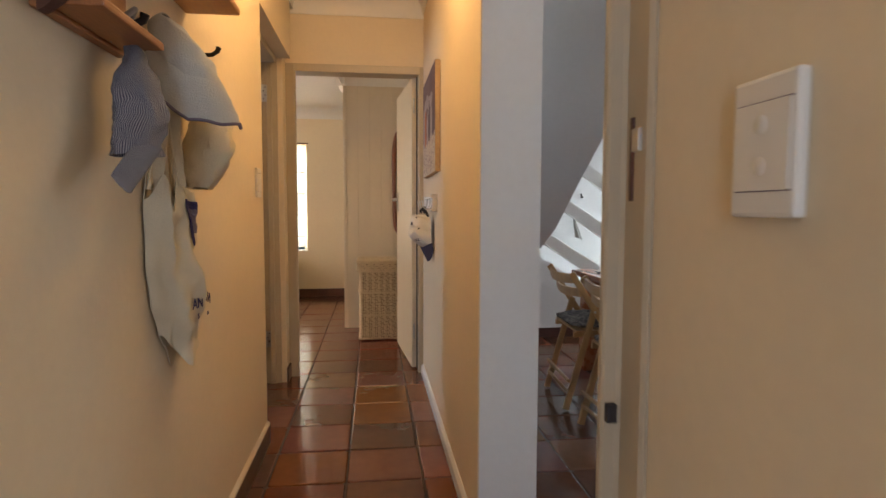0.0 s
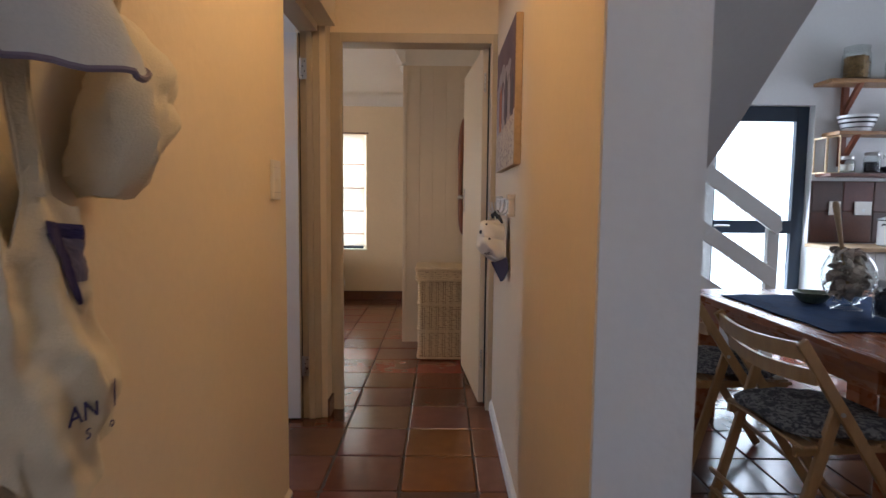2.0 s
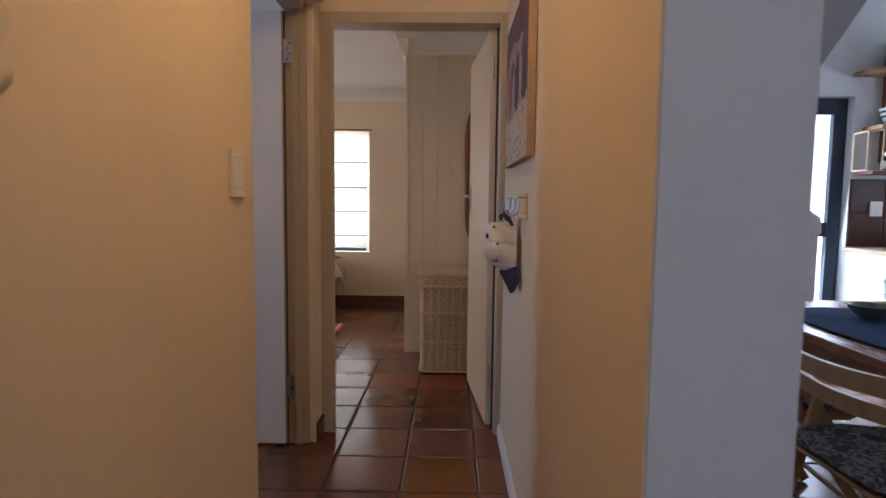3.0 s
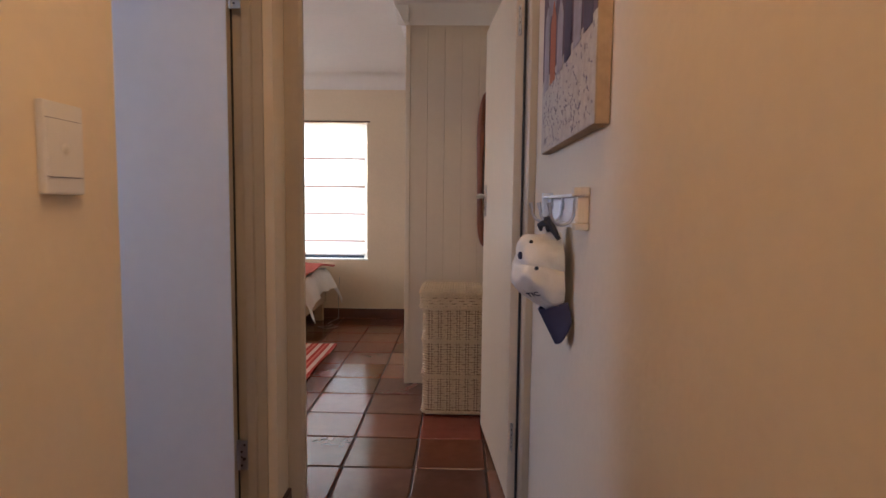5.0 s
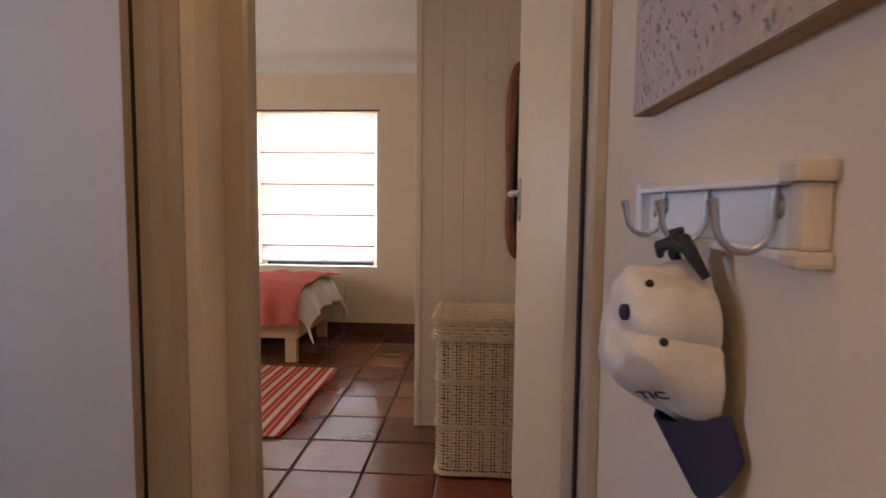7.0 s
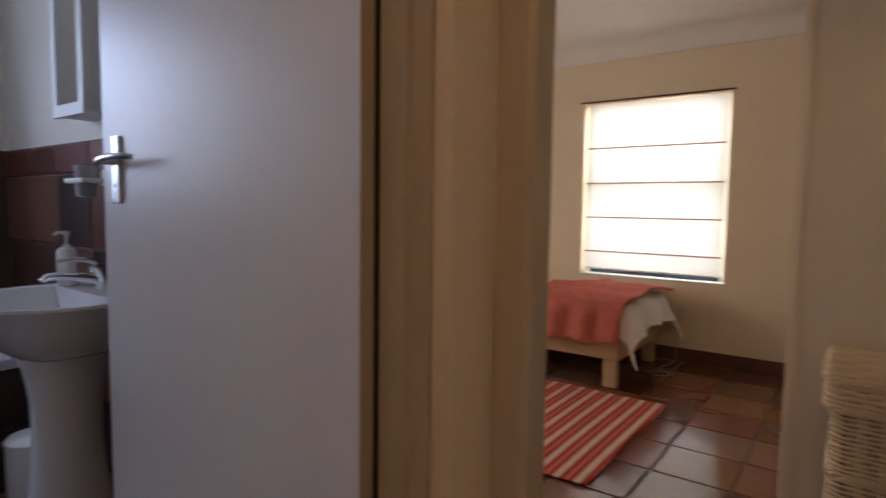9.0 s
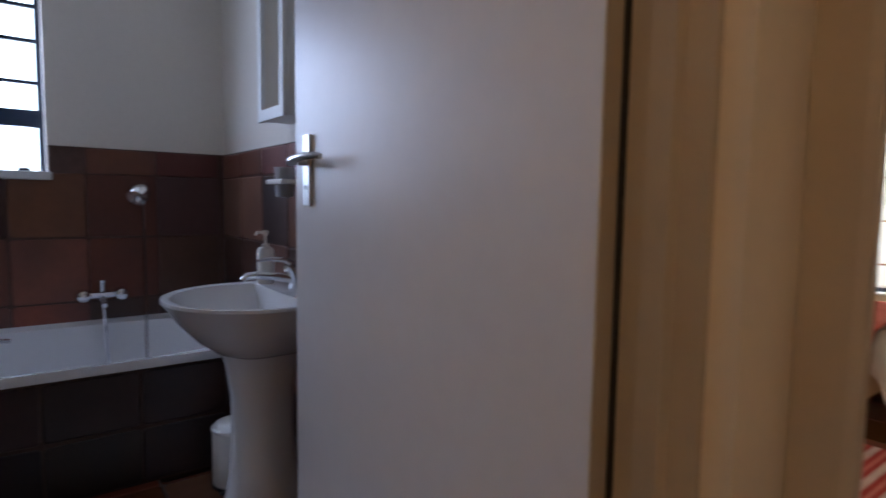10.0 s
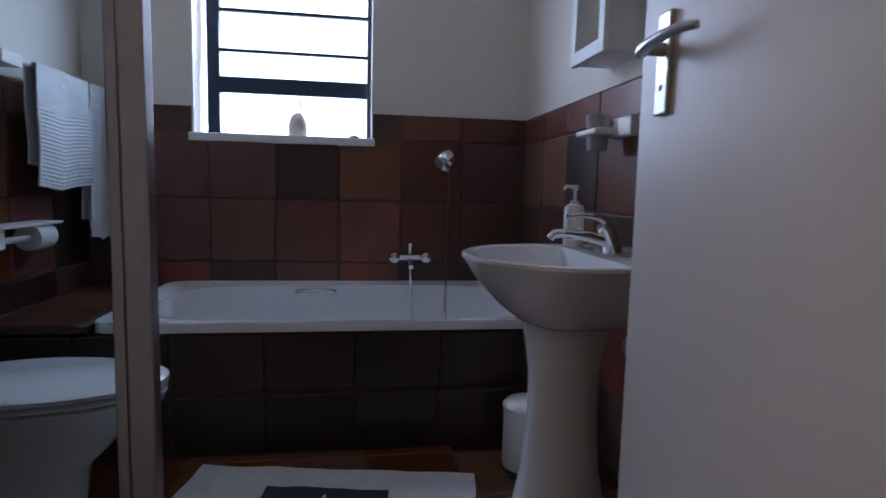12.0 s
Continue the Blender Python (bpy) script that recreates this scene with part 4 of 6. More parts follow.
def cap_crown(u, v):
    """The crown, its opening to the wall and its button out into the passage: v from the button to the rim."""
    a = 2 * math.pi * u
    k = math.sin(math.pi / 2 * v) ** 0.75
    h = max(0.0, math.cos(math.pi / 2 * v)) ** 0.85
    ca, sa = math.cos(a), math.sin(a)
    pinch = 1 - 0.35 * max(0.0, sa) ** 3 * v
    p = CAP_BASE.lerp(CAP_TOP, h) + Vector((0, 0.076 * k * ca * pinch, 0.100 * k * sa * (1 if sa > 0 else 0.92)))
    d = wavy(p, 0.016, 16, 2) + wavy(p, 0.006, 42, 5) - 0.006 * math.exp(-((math.sin(3 * a + 0.5)) / 0.10) ** 2) * v
    return p + Vector((-0.7 * h, k * ca, k * sa)) * d


part("crown", sheet(bmesh.new(), cap_crown, 72, 30, 0.003, True), CAP_CLOTH, cap, "", True)


def cap_brim(u, v):
    """The visor, hanging down along the wall and bowed away from it in the middle."""
    a = (u - 0.5) * 2
    root = Vector((HE - 0.014 - 0.058 * (1 - a * a), 2.800 - 0.062 * a, 0.880 + 0.030 * a * a))
    tip = Vector((HE - 0.010 - 0.026 * (1 - a * a), 2.768 - 0.054 * a, 0.806 + 0.050 * a ** 4 + 0.012 * a * a))
    p = root.lerp(tip, v)
    p.x = min(p.x, HE - 0.004)
    return p


part("brim", sheet(bmesh.new(), cap_brim, 22, 12, 0.004), NAVY, cap, "navy blue brim", True)
bm = bmesh.new()
tube(bm, [(HE - 0.030, 2.776, 1.050), (HE - 0.044, 2.782, 1.074), (HE - 0.048, 2.800, 1.090), (HE - 0.050, 2.822, 1.088), (HE - 0.046, 2.838, 1.072), (HE - 0.030, 2.846, 1.046)], [0.005, 0.008, 0.009, 0.009, 0.007, 0.005], 8)
tube(bm, [(HE - 0.050, 2.788, 1.080), (HE - 0.062, 2.800, 1.088), (HE - 0.070, 2.812, 1.082), (HE - 0.066, 2.824, 1.070)], [0.005, 0.008, 0.008, 0.004], 8)
tube(bm, [(HE - 0.056, 2.802, 1.086), (HE - 0.058, 2.808, 1.098), (HE - 0.048, 2.814, 1.100), (HE - 0.044, 2.818, 1.090)], [0.004, 0.006, 0.006, 0.004], 8)
part("back_strap", bm, BLACK, cap, "dark bunched strap", True)


def on_cap(u, v, out=0.0):
    """A place on the crown and its outward direction."""
    p = cap_crown(u, v)
    n = (cap_crown(u + 0.02, v) - cap_crown(u - 0.02, v)).cross(cap_crown(u, v + 0.02) - cap_crown(u, v - 0.02)).normalized()
    n = -n if n.dot(p - CAP_BASE) < 0 else n
    return p + n * out, n


for u, v in ((0.37, 0.60), (0.48, 0.65)):
    p, n = on_cap(u, v)
    part("eyelet", tube(bmesh.new(), [p, p + n * 0.003], [0.0050, 0.0040], 12), BLACK, cap, "dark stitched eyelet", True)
p, n = on_cap(0.41, 0.325)
part("top_button", tube(bmesh.new(), [p - n * 0.002, p + n * 0.003, p + n * 0.006], [0.009, 0.009, 0.004], 14), NAVY, cap, "grey cloth button", True)
p, n = on_cap(0.62, 0.64, 0.006)
across = (on_cap(0.60, 0.80)[0] - on_cap(0.64, 0.50)[0]).normalized()
up = n.cross(across).normalized()
words("TIC", 0.022, Matrix.Translation(p) @ Matrix((across, up, n)).transposed().to_4x4() @ pose(0, 0, 0, 0, 0, 28), NAVY, cap)

# ---------------------------------------------------------------- bedroom
ward = thing("wardrobe", (0.10, 5.2, 0), "cream built-in wardrobe with tongue-and-groove side boards", "wardrobe")
part("body", B(-0.215, 0.419, 4.948, 5.55, 0.08, 2.20), CREAM_PAINT, ward)
part("plinth", B(-0.195, 0.419, 4.955, 5.55, 0.0, 0.08), CREAM_PAINT, ward)
for k in range(6):
    x0 = -0.205 + k * 0.104
    part("board", B(x0, x0 + 0.1028, 4.934, 4.948, 0.0, 2.19, bevel=0.0014), CREAM_PAINT, ward)
part("corner_post", B(-0.235, -0.205, 4.928, 4.958, 0.0, 2.19, bevel=0.004), CREAM_PAINT, ward)
part("side_door", B(-0.232, -0.215, 4.97, 5.54, 0.09, 2.18, bevel=0.003), CREAM_PAINT, ward)
part("cornice", prism(bmesh.new(), [(4.948, 2.19), (4.93, 2.19), (4.92, 2.205), (4.885, 2.25), (4.855, 2.29), (4.845, 2.329), (4.948, 2.329)], "x", -0.29, 0.419), CEILING, ward, "moulded cornice on the wardrobe")
part("cornice", prism(bmesh.new(), [(-0.215, 2.19), (-0.24, 2.19), (-0.25, 2.205), (-0.275, 2.25), (-0.30, 2.29), (-0.31, 2.329), (-0.215, 2.329)], "y", 4.86, 5.55), CEILING, ward)

# wooden framed mirror on the wall behind the door
mir = thing("mirror", (0.325, 4.92, 1.29), "dark red wooden framed mirror hung on the wardrobe side", "mirror")
mo = [(0.325 + 0.105 * math.copysign(abs(math.cos(a)) ** 0.35, math.cos(a)), 1.335 + 0.46 * math.copysign(abs(math.sin(a)) ** 0.7, math.sin(a))) for a in [2 * math.pi * k / 64 for k in range(65)]]
part("mirror_frame", tube(bmesh.new(), [(x, 4.916, z) for x, z in mo], [0.020 + 0.004 * math.sin(9 * z) for x, z in mo], 8, False), RED_WOOD, mir, "", True)
part("glass", prism(bmesh.new(), mo[:-1], "y", 4.920, 4.928), MIRROR, mir)

# wicker laundry basket: woven rows over uprights


def round_box(x0, x1, y0, y1, r, n):
    """Points round an upright box with rounded corners, with their outward ways."""
    out = []
    for cx, cy, a0, along_, length in ((x0 + r, y0 + r, math.pi, (1, 0), x1 - x0 - 2 * r), (x1 - r, y0 + r, 1.5 * math.pi, (0, 1), y1 - y0 - 2 * r), (x1 - r, y1 - r, 0.0, (-1, 0), x1 - x0 - 2 * r), (x0 + r, y1 - r, 0.5 * math.pi, (0, -1), y1 - y0 - 2 * r)):
        for k in range(4):
            a = a0 + k * math.pi / 8
            out.append((cx + r * math.cos(a), cy + r * math.sin(a), math.cos(a), math.sin(a)))
        a = a0 + math.pi / 2
        for k in range(n):
            out.append((cx + r * math.cos(a) + along_[0] * length * k / n, cy + r * math.sin(a) + along_[1] * length * k / n, math.cos(a), math.sin(a)))
    return out


def wicker_box(t, x0, x1, y0, y1, z0, z1, name, pitch=0.0128, pads=True):
    """Woven wall all round: weavers that close up over the pads and leave rows of holes beside the stakes."""
    ring = round_box(x0, x1, y0, y1, 0.03, 56)
    rows = max(3, round((z1 - z0) / pitch))
    bm = bmesh.new()
    for r in range(rows):
        z = z0 + (z1 - z0) * (r + 0.5) / rows
        pts, rad = [], []
        for k, (x, y, nx, ny) in enumerate(ring):
            f = k % 8
            hole = pads and f in (4, 6)
            off = (0.003 if f in (1, 2) else -0.001) + (0.0012 if (k // 8 + r) % 2 else -0.0012)
            pts.append((x + nx * off, y + ny * off, z + 0.0012 * math.sin(k * 0.7 + 2.1 * r)))
            rad.append(pitch * (0.20 if hole else 0.50))
        tube(bm, pts + pts[:1], rad + rad[:1], 5, False)
    tagged(part(name, bm, WICKER, t, "", True), kind="stuff")
    bm = bmesh.new()
    for k, (x, y, nx, ny) in enumerate(ring):
        if k % 8 == 5:
            tube(bm, [(x - nx * 0.001, y - ny * 0.001, z0), (x - nx * 0.001, y - ny * 0.001, z1)], 0.0035, 5)
    tagged(part("stake_frame", bm, WICKER, t), kind="stuff")


def braid(t, x0, x1, y0, y1, z, r, label):
    """Two canes twisted round each other, all the way round."""
    ring = round_box(x0, x1, y0, y1, 0.03, 40)
    bm = bmesh.new()
    for ph in (0.0, math.pi):
        pts = [(x + nx * r * (0.6 + 0.7 * math.cos(k * 1.5 + ph)), y + ny * r * (0.6 + 0.7 * math.cos(k * 1.5 + ph)), z + r * 0.8 * math.sin(k * 1.5 + ph)) for k, (x, y, nx, ny) in enumerate(ring)]
        tube(bm, pts + pts[:1], r * 0.72, 5, False)
    part("braid", bm, WICKER, t, label, True)


bask = thing("laundry_basket", (0.13, 4.6, 0), "cream painted wicker laundry basket with closed lid", "basket")
bx0, bx1, by0, by1 = -0.082, 0.318, 4.40, 4.77
# dark box behind the weave: the holes' shade put in as colour
part("shade_core", B(bx0 + 0.012, bx1 - 0.012, by0 + 0.012, by1 - 0.012, 0.012, 0.640, bevel=0.02), DARK_WOOD, bask, "dark box that paints in the shade inside the basket")
for z0, z1 in ((0.030, 0.208), (0.226, 0.398), (0.414, 0.575)):
    wicker_box(bask, bx0, bx1, by0, by1, z0, z1, "woven_body")
for z in (0.018, 0.216, 0.405):
    braid(bask, bx0, bx1, by0, by1, z, 0.0085, "thick plaited band")
wicker_box(bask, bx0 - 0.014, bx1 + 0.014, by0 - 0.014, by1 + 0.014, 0.590, 0.650, "lid_side", 0.015, False)
for z in (0.582, 0.655):
    braid(bask, bx0 - 0.014, bx1 + 0.014, by0 - 0.014, by1 + 0.014, z, 0.0085, "plaited lid rim")
bm = bmesh.new()
for k in range(30):
    x = bx0 - 0.008 + k * (bx1 - bx0 + 0.016) / 29
    tube(bm, [(x, by0 - 0.010 + j * 0.0156, 0.657 + 0.005 * math.cos((j // 3 + k // 4) * math.pi)) for j in range(26)], 0.0085, 5)
tagged(part("lid_top", bm, WICKER, bask, "", True), kind="stuff")

# roman blind
blind = thing("roman_blind", (-1.3, 6.95, 1.24), "cream roman blind lowered over the bright window", "blind")
edges = [1.885, 1.545, 1.277, 1.015, 0.752, 0.62]
for k, (hi, lo) in enumerate(zip(edges, edges[1:])):
    def fold(u, v, hi=hi, lo=lo):
        z = hi + (lo - hi) * v
        return Vector((-1.795 + 0.985 * u + 0.004 * math.sin(5 * z), 6.972 - 0.012 * math.sin(math.pi * v) - 0.004 * v + 0.003 * math.sin(8 * u + k), z + 0.003 * math.sin(7 * u + k)))
    part("fold", sheet(bmesh.new(), fold, 16, 6, 0), BLIND, blind, "", True)
    if k:
        part("batten", B(-1.797, -0.812, 6.942, 6.953, hi - 0.005, hi + 0.005, bevel=0.002), RACK_WOOD, blind)
part("rod", tube(bmesh.new(), [(-1.85, 6.92, 1.895), (-0.76, 6.92, 1.895)], 0.007, 10), DARK_WOOD, blind, "thin dark rod", True)
part("bottom_bar", B(-1.797, -0.812, 6.948, 6.964, 0.612, 0.622, bevel=0.002), DUVET, blind)

# bed
bed = thing("bed", (-2.1, 6.4, 0), "single pine bed with white duvet under the window", "bed")
for x, y in ((-1.225, 6.01), (-1.225, 6.78), (-3.05, 6.01), (-3.05, 6.78)):
    part("leg", B(x - 0.04, x + 0.04, y - 0.03, y + 0.03, 0.001, 0.18, bevel=0.004), BED_WOOD, bed)
part("side_rail", B(-3.1, -1.165, 5.97, 5.998, 0.175, 0.315, bevel=0.004), BED_WOOD, bed)
part("side_rail", B(-3.1, -1.165, 6.80, 6.828, 0.175, 0.315, bevel=0.004), BED_WOOD, bed)
part("foot_rail", B(-1.193, -1.165, 5.998, 6.80, 0.175, 0.315, bevel=0.004), BED_WOOD, bed)
part("mattress", B(-3.09, -1.2, 6.0, 6.80, 0.316, 0.46, bevel=0.04), DUVET, bed, "", True)
duvet = thing("duvet", (-2.1, 6.4, 0.5), "rumpled white duvet hanging over the bed", "duvet")


def duvet_top(u, v):
    """Across the bed in v, along it in u; the ends hang down in soft folds."""
    x = -3.08 + 2.02 * u
    s = v * 1.26 - 0.18
    over = max(0.0, -s) + max(0.0, s - 0.90)
    y = 5.965 + min(max(s, -0.02), 0.92) * 0.96
    z = 0.492 + 0.03 * math.sin(3.1 * min(max(s, 0), 0.9) / 0.9) - over * 0.9
    end = max(0.0, x + 1.14)
    if end > 0:
        z -= end * (1.2 + 12 * end)
        x = -1.14 + 0.10 * math.sin(min(1.0, end * 9) * math.pi / 2)
    p = Vector((x, y, z))
    hang = min(1.0, (over + end) * 8)
    return p + Vector((0.03 * hang * math.sin(24 * v + 3), 0.02 * hang * math.sin(19 * u * 2), 0.0)) + Vector((0.3, 0.3, 1)) * (wavy(p, 0.03, 6, 1) + wavy(p, 0.012, 18, 2))


part("cover", sheet(bmesh.new(), duvet_top, 70, 46, 0.012), DUVET, duvet, "", True)
throw = thing("throw_blanket", (-1.55, 6.3, 0.6), "coral pink woven throw across the bed end", "blanket")


def throw_top(u, v):
    x = -1.80 + 0.66 * u + 0.06 * v
    s = v * 1.22 - 0.24
    over = max(0.0, -s)
    y = 5.925 + max(s, -0.015) * 0.93
    z = 0.536 + 0.03 * math.sin(3.1 * min(max(s, 0), 0.9) / 0.9) - over * 0.98
    p = Vector((x, y, z))
    return p + Vector((0, -0.012 * min(1, over * 9) * (1 + math.sin(22 * u)), 0)) + Vector((0.2, 0.2, 1)) * (wavy(Vector((x, y, z)), 0.025, 6, 1) + wavy(p, 0.006, 22, 2))


part("cloth", sheet(bmesh.new(), throw_top, 40, 46, 0.012), THROW, throw, "", True)
bm = bmesh.new()
for k in range(60):
    u = k / 59
    p = throw_top(u, 0.0)
    tube(bm, [p, p + Vector((0.004 * math.sin(k * 2.3), -0.004, -0.022))], 0.002, 4)
part("fringe", bm, THROW, throw)
# power cord under the bed
tagged(part("cord", tube(bmesh.new(), [(-1.05, 6.90, 0.40), (-1.06, 6.88, 0.2), (-1.04, 6.80, 0.02), (-1.10, 6.60, 0.006), (-0.98, 6.48, 0.006), (-1.06, 6.40, 0.006), (-1.16, 6.47, 0.006), (-1.05, 6.52, 0.006)], 0.0025, 6), GREY_CLOTH, None, "", True), "thin white cord curled on the tiles", "cord")
rug = thing("rug", (-1.26, 5.29, 0), "red and white striped cotton rug on terracotta tiles", "rug")


def rug_top(u, v):
    p = Vector((-1.70 + 0.84 * u, 4.71 + 1.15 * v, 0.008))
    return p + Vector((0.006 * math.sin(9 * v), 0.005 * math.sin(8 * u), 0.003 * math.sin(7 * u + 5 * v) + 0.002))


part("weave", sheet(bmesh.new(), rug_top, 24, 30, 0.006), RUG, rug, "", True)

# ---------------------------------------------------------------- bathroom
tub = thing("bathtub", (-3.05, 2.8, 0), "white enamel bathtub built in behind tiles darkened as shade", "bathtub")
TY0, TY1, TX0, TX1, TZ = 1.925, BY - 0.014, BX + 0.014, -2.60, 0.485


def tub_shell(u, v):
    """Rim, then the sloping inside down to the bottom: u round the tub, v inwards."""
    a = 2 * math.pi * u
    ca, sa = math.cos(a), math.sin(a)
    cx, cy, hx, hy = (TX0 + TX1) / 2, (TY0 + TY1) / 2, (TX1 - TX0) / 2, (TY1 - TY0) / 2
    e = 0.5 if v > 0.15 else 0.12
    px2, py2 = math.copysign(abs(ca) ** e, ca), math.copysign(abs(sa) ** e, sa)
    if v <= 0.05:
        k, z = 1.0, TZ - 0.035
    elif v <= 0.1:
        k, z = 1.0, TZ - 0.004
    elif v <= 0.15:
        k, z = 0.995, TZ
    else:
        s = (v - 0.15) / 0.85
        k = 0.90 - 0.02 * s - 0.18 * s ** 3
        z = TZ - 0.002 - 0.38 * math.sin(min(1.0, s * 1.25) * math.pi / 2) ** 0.8
        if s < 0.08:
            z = TZ - 0.002 - 0.02 * s / 0.08
        return Vector((cx + hx * (k - 0.04) * px2 - 0.02, cy + hy * k * py2, z))
    return Vector((cx + hx * k * px2, cy + hy * k * py2, z))


bm = sheet(bmesh.new(), tub_shell, 72, 20, 0, True)
bm.verts.ensure_lookup_table()
bm.faces.new([bm.verts[i * 21 + 20] for i in range(72)])
part("shell", bm, CERAMIC, tub, "", True)
part("grip", tube(bmesh.new(), [(BX + 0.10, 2.53, 0.442), (BX + 0.125, 2.545, 0.450), (BX + 0.13, 2.62, 0.452), (BX + 0.125, 2.695, 0.450), (BX + 0.10, 2.71, 0.442)], [0.012, 0.010, 0.010, 0.010, 0.012], 10), CHROME, tub, "chrome grab handle in the tub wall", True)
part("overflow", tube(bmesh.new(), [(-3.06, 3.560, 0.42), (-3.06, 3.535, 0.415)], 0.022, 14), BLACK, tub, "", True)
apron = setting("trim_tub_apron", B(TX1 - 0.06, TX1 - 0.012, 1.565, BY - 0.012, 0.0, TZ - 0.036), GROUT, "tiled front of the bathtub", "tiled wall")
ledge = setting("trim_tub_ledge", B(TX0, TX1 - 0.012, 1.565, TY0 - 0.001, 0.0, TZ - 0.012), GROUT, "tiled ledge beside the bathtub", "tiled wall")

# bath mixer with hand shower
mix = thing("bath_mixer", (BX, 3.09, 0.62), "chrome bath mixer with two handles on dark tiles", "tap")
part("body", tube(bmesh.new(), [(BX + 0.06, 3.00, 0.615), (BX + 0.062, 3.04, 0.612), (BX + 0.062, 3.13, 0.612), (BX + 0.06, 3.17, 0.615)], [0.018, 0.016, 0.016, 0.018], 14), CHROME, mix, "", True)
for y in (3.005, 3.165):
    part("handle", tube(bmesh.new(), [(BX + 0.030, y, 0.612), (BX + 0.045, y, 0.612), (BX + 0.066, y, 0.612), (BX + 0.084, y, 0.612), (BX + 0.090, y, 0.612)], [0.020, 0.030, 0.034, 0.026, 0.010], 18), CHROME, mix, "", True)
    part("rosette", tube(bmesh.new(), [(BX + 0.012, y, 0.612), (BX + 0.022, y, 0.612), (BX + 0.05, y, 0.613)], [0.03, 0.028, 0.012], 16), CHROME, mix, "", True)
part("diverter", tube(bmesh.new(), [(BX + 0.062, 3.085, 0.628), (BX + 0.062, 3.085, 0.668), (BX + 0.062, 3.085, 0.685)], [0.010, 0.010, 0.015], 12), CHROME, mix, "", True)
part("spout", tube(bmesh.new(), [(BX + 0.062, 3.085, 0.60), (BX + 0.09, 3.085, 0.585), (BX + 0.13, 3.085, 0.57)], [0.016, 0.014, 0.012], 12), CHROME, mix, "", True)
part("hose", tube(bmesh.new(), [(BX + 0.07, 3.088, 0.60), (BX + 0.075, 3.09, 0.45), (BX + 0.10, 3.10, 0.25), (BX + 0.12, 3.18, 0.18), (BX + 0.10, 3.265, 0.25), (BX + 0.06, 3.275, 0.5), (BX + 0.045, 3.278, 0.85), (BX + 0.055, 3.275, 1.06)], 0.008, 8), CHROME, mix, "ribbed shower hose", True)
shw = thing("hand_shower", (BX, 3.26, 1.11), "chrome hand shower head in its wall holder", "shower head")
part("holder", tube(bmesh.new(), [(BX + 0.012, 3.285, 1.145), (BX + 0.05, 3.28, 1.14)], [0.022, 0.014], 14), CHROME, shw, "", True)
part("head", tube(bmesh.new(), [(BX + 0.045, 3.285, 1.165), (BX + 0.062, 3.277, 1.145), (BX + 0.085, 3.262, 1.122), (BX + 0.105, 3.245, 1.100), (BX + 0.118, 3.235, 1.086)], [0.018, 0.030, 0.046, 0.052, 0.046], 18), CHROME, shw, "", True)

# window sill ornaments
orn = thing("shell_ornament", (BX - 0.05, 2.52, 1.182), "pale sea shell standing on the window sill", "ornament")
part("shell", lathe(bmesh.new(), [(0.02, 0), (0.040, 0.015), (0.048, 0.05), (0.044, 0.09), (0.030, 0.125), (0.012, 0.14)], (BX - 0.05, 2.52, 1.182), 18, 0.7, 1.0), SHELLS, orn, "", True)
part("finial", tube(bmesh.new(), [(BX - 0.05, 2.532, 1.32), (BX - 0.05, 2.535, 1.385), (BX - 0.05, 2.535, 1.39)], [0.003, 0.003, 0.007], 8), BLACK, orn, "", True)
pot = thing("tiny_pot", (BX - 0.05, 2.80, 1.182), "tiny dark pot with a twig on the sill", "pot")
part("pot", lathe(bmesh.new(), [(0.012, 0), (0.016, 0.004), (0.024, 0.03), (0.028, 0.036), (0.022, 0.036), (0.018, 0.02)], (BX - 0.05, 2.80, 1.182), 16), BLACK, pot, "", True)
part("twig", tube(bmesh.new(), [(BX - 0.05, 2.80, 1.20), (BX - 0.05, 2.803, 1.26), (BX - 0.048, 2.80, 1.32)], [0.003, 0.002, 0.001], 6), BLACK, pot)
dish = tagged(part("dish", lathe(bmesh.new(), [(0.03, 0), (0.06, 0.008), (0.075, 0.022), (0.072, 0.024), (0.055, 0.012), (0.02, 0.006)], (BX - 0.05, 2.17, 1.182), 20), GREEN, None, "", True), "low dark glazed dish on the window sill", "dish")
for y, r in ((2.40, 0.03), (2.66, 0.022), (2.68, 0.015)):
    tagged(part("pebble", lathe(bmesh.new(), [(r * 0.5, 0), (r, r * 0.25), (r * 0.8, r * 0.55), (r * 0.2, r * 0.7)], (BX - 0.05, y, 1.182), 12, 1, 1.3), SHELLS, None, "", True), "small pale shell lying on the sill", "shell", "shells on the sill")

# pedestal basin
bas = thing("pedestal_basin", (-2.0, 3.45, 0), "white ceramic pedestal basin on the tiled wall", "basin")
BCX, BCY, BZ = -2.00, 3.345, 0.80


def basin_ring(k, z, depth=0.0):
    """Plan outline of the basin: straight at the wall, round in front."""
    pts = []
    for j in range(48):
        a = 2 * math.pi * j / 48
        y = -math.cos(a)
        x = math.sin(a)
        yy = 0.265 * y * k if y < 0 else 0.335 * (abs(y) ** 0.6) * (0.55 + 0.45 * k)
        xx = 0.28 * x * k * (1.0 if y < 0.2 else 1.0)
        pts.append((BCX + xx, min(BCY + yy, BY - 0.014), z))
    return pts


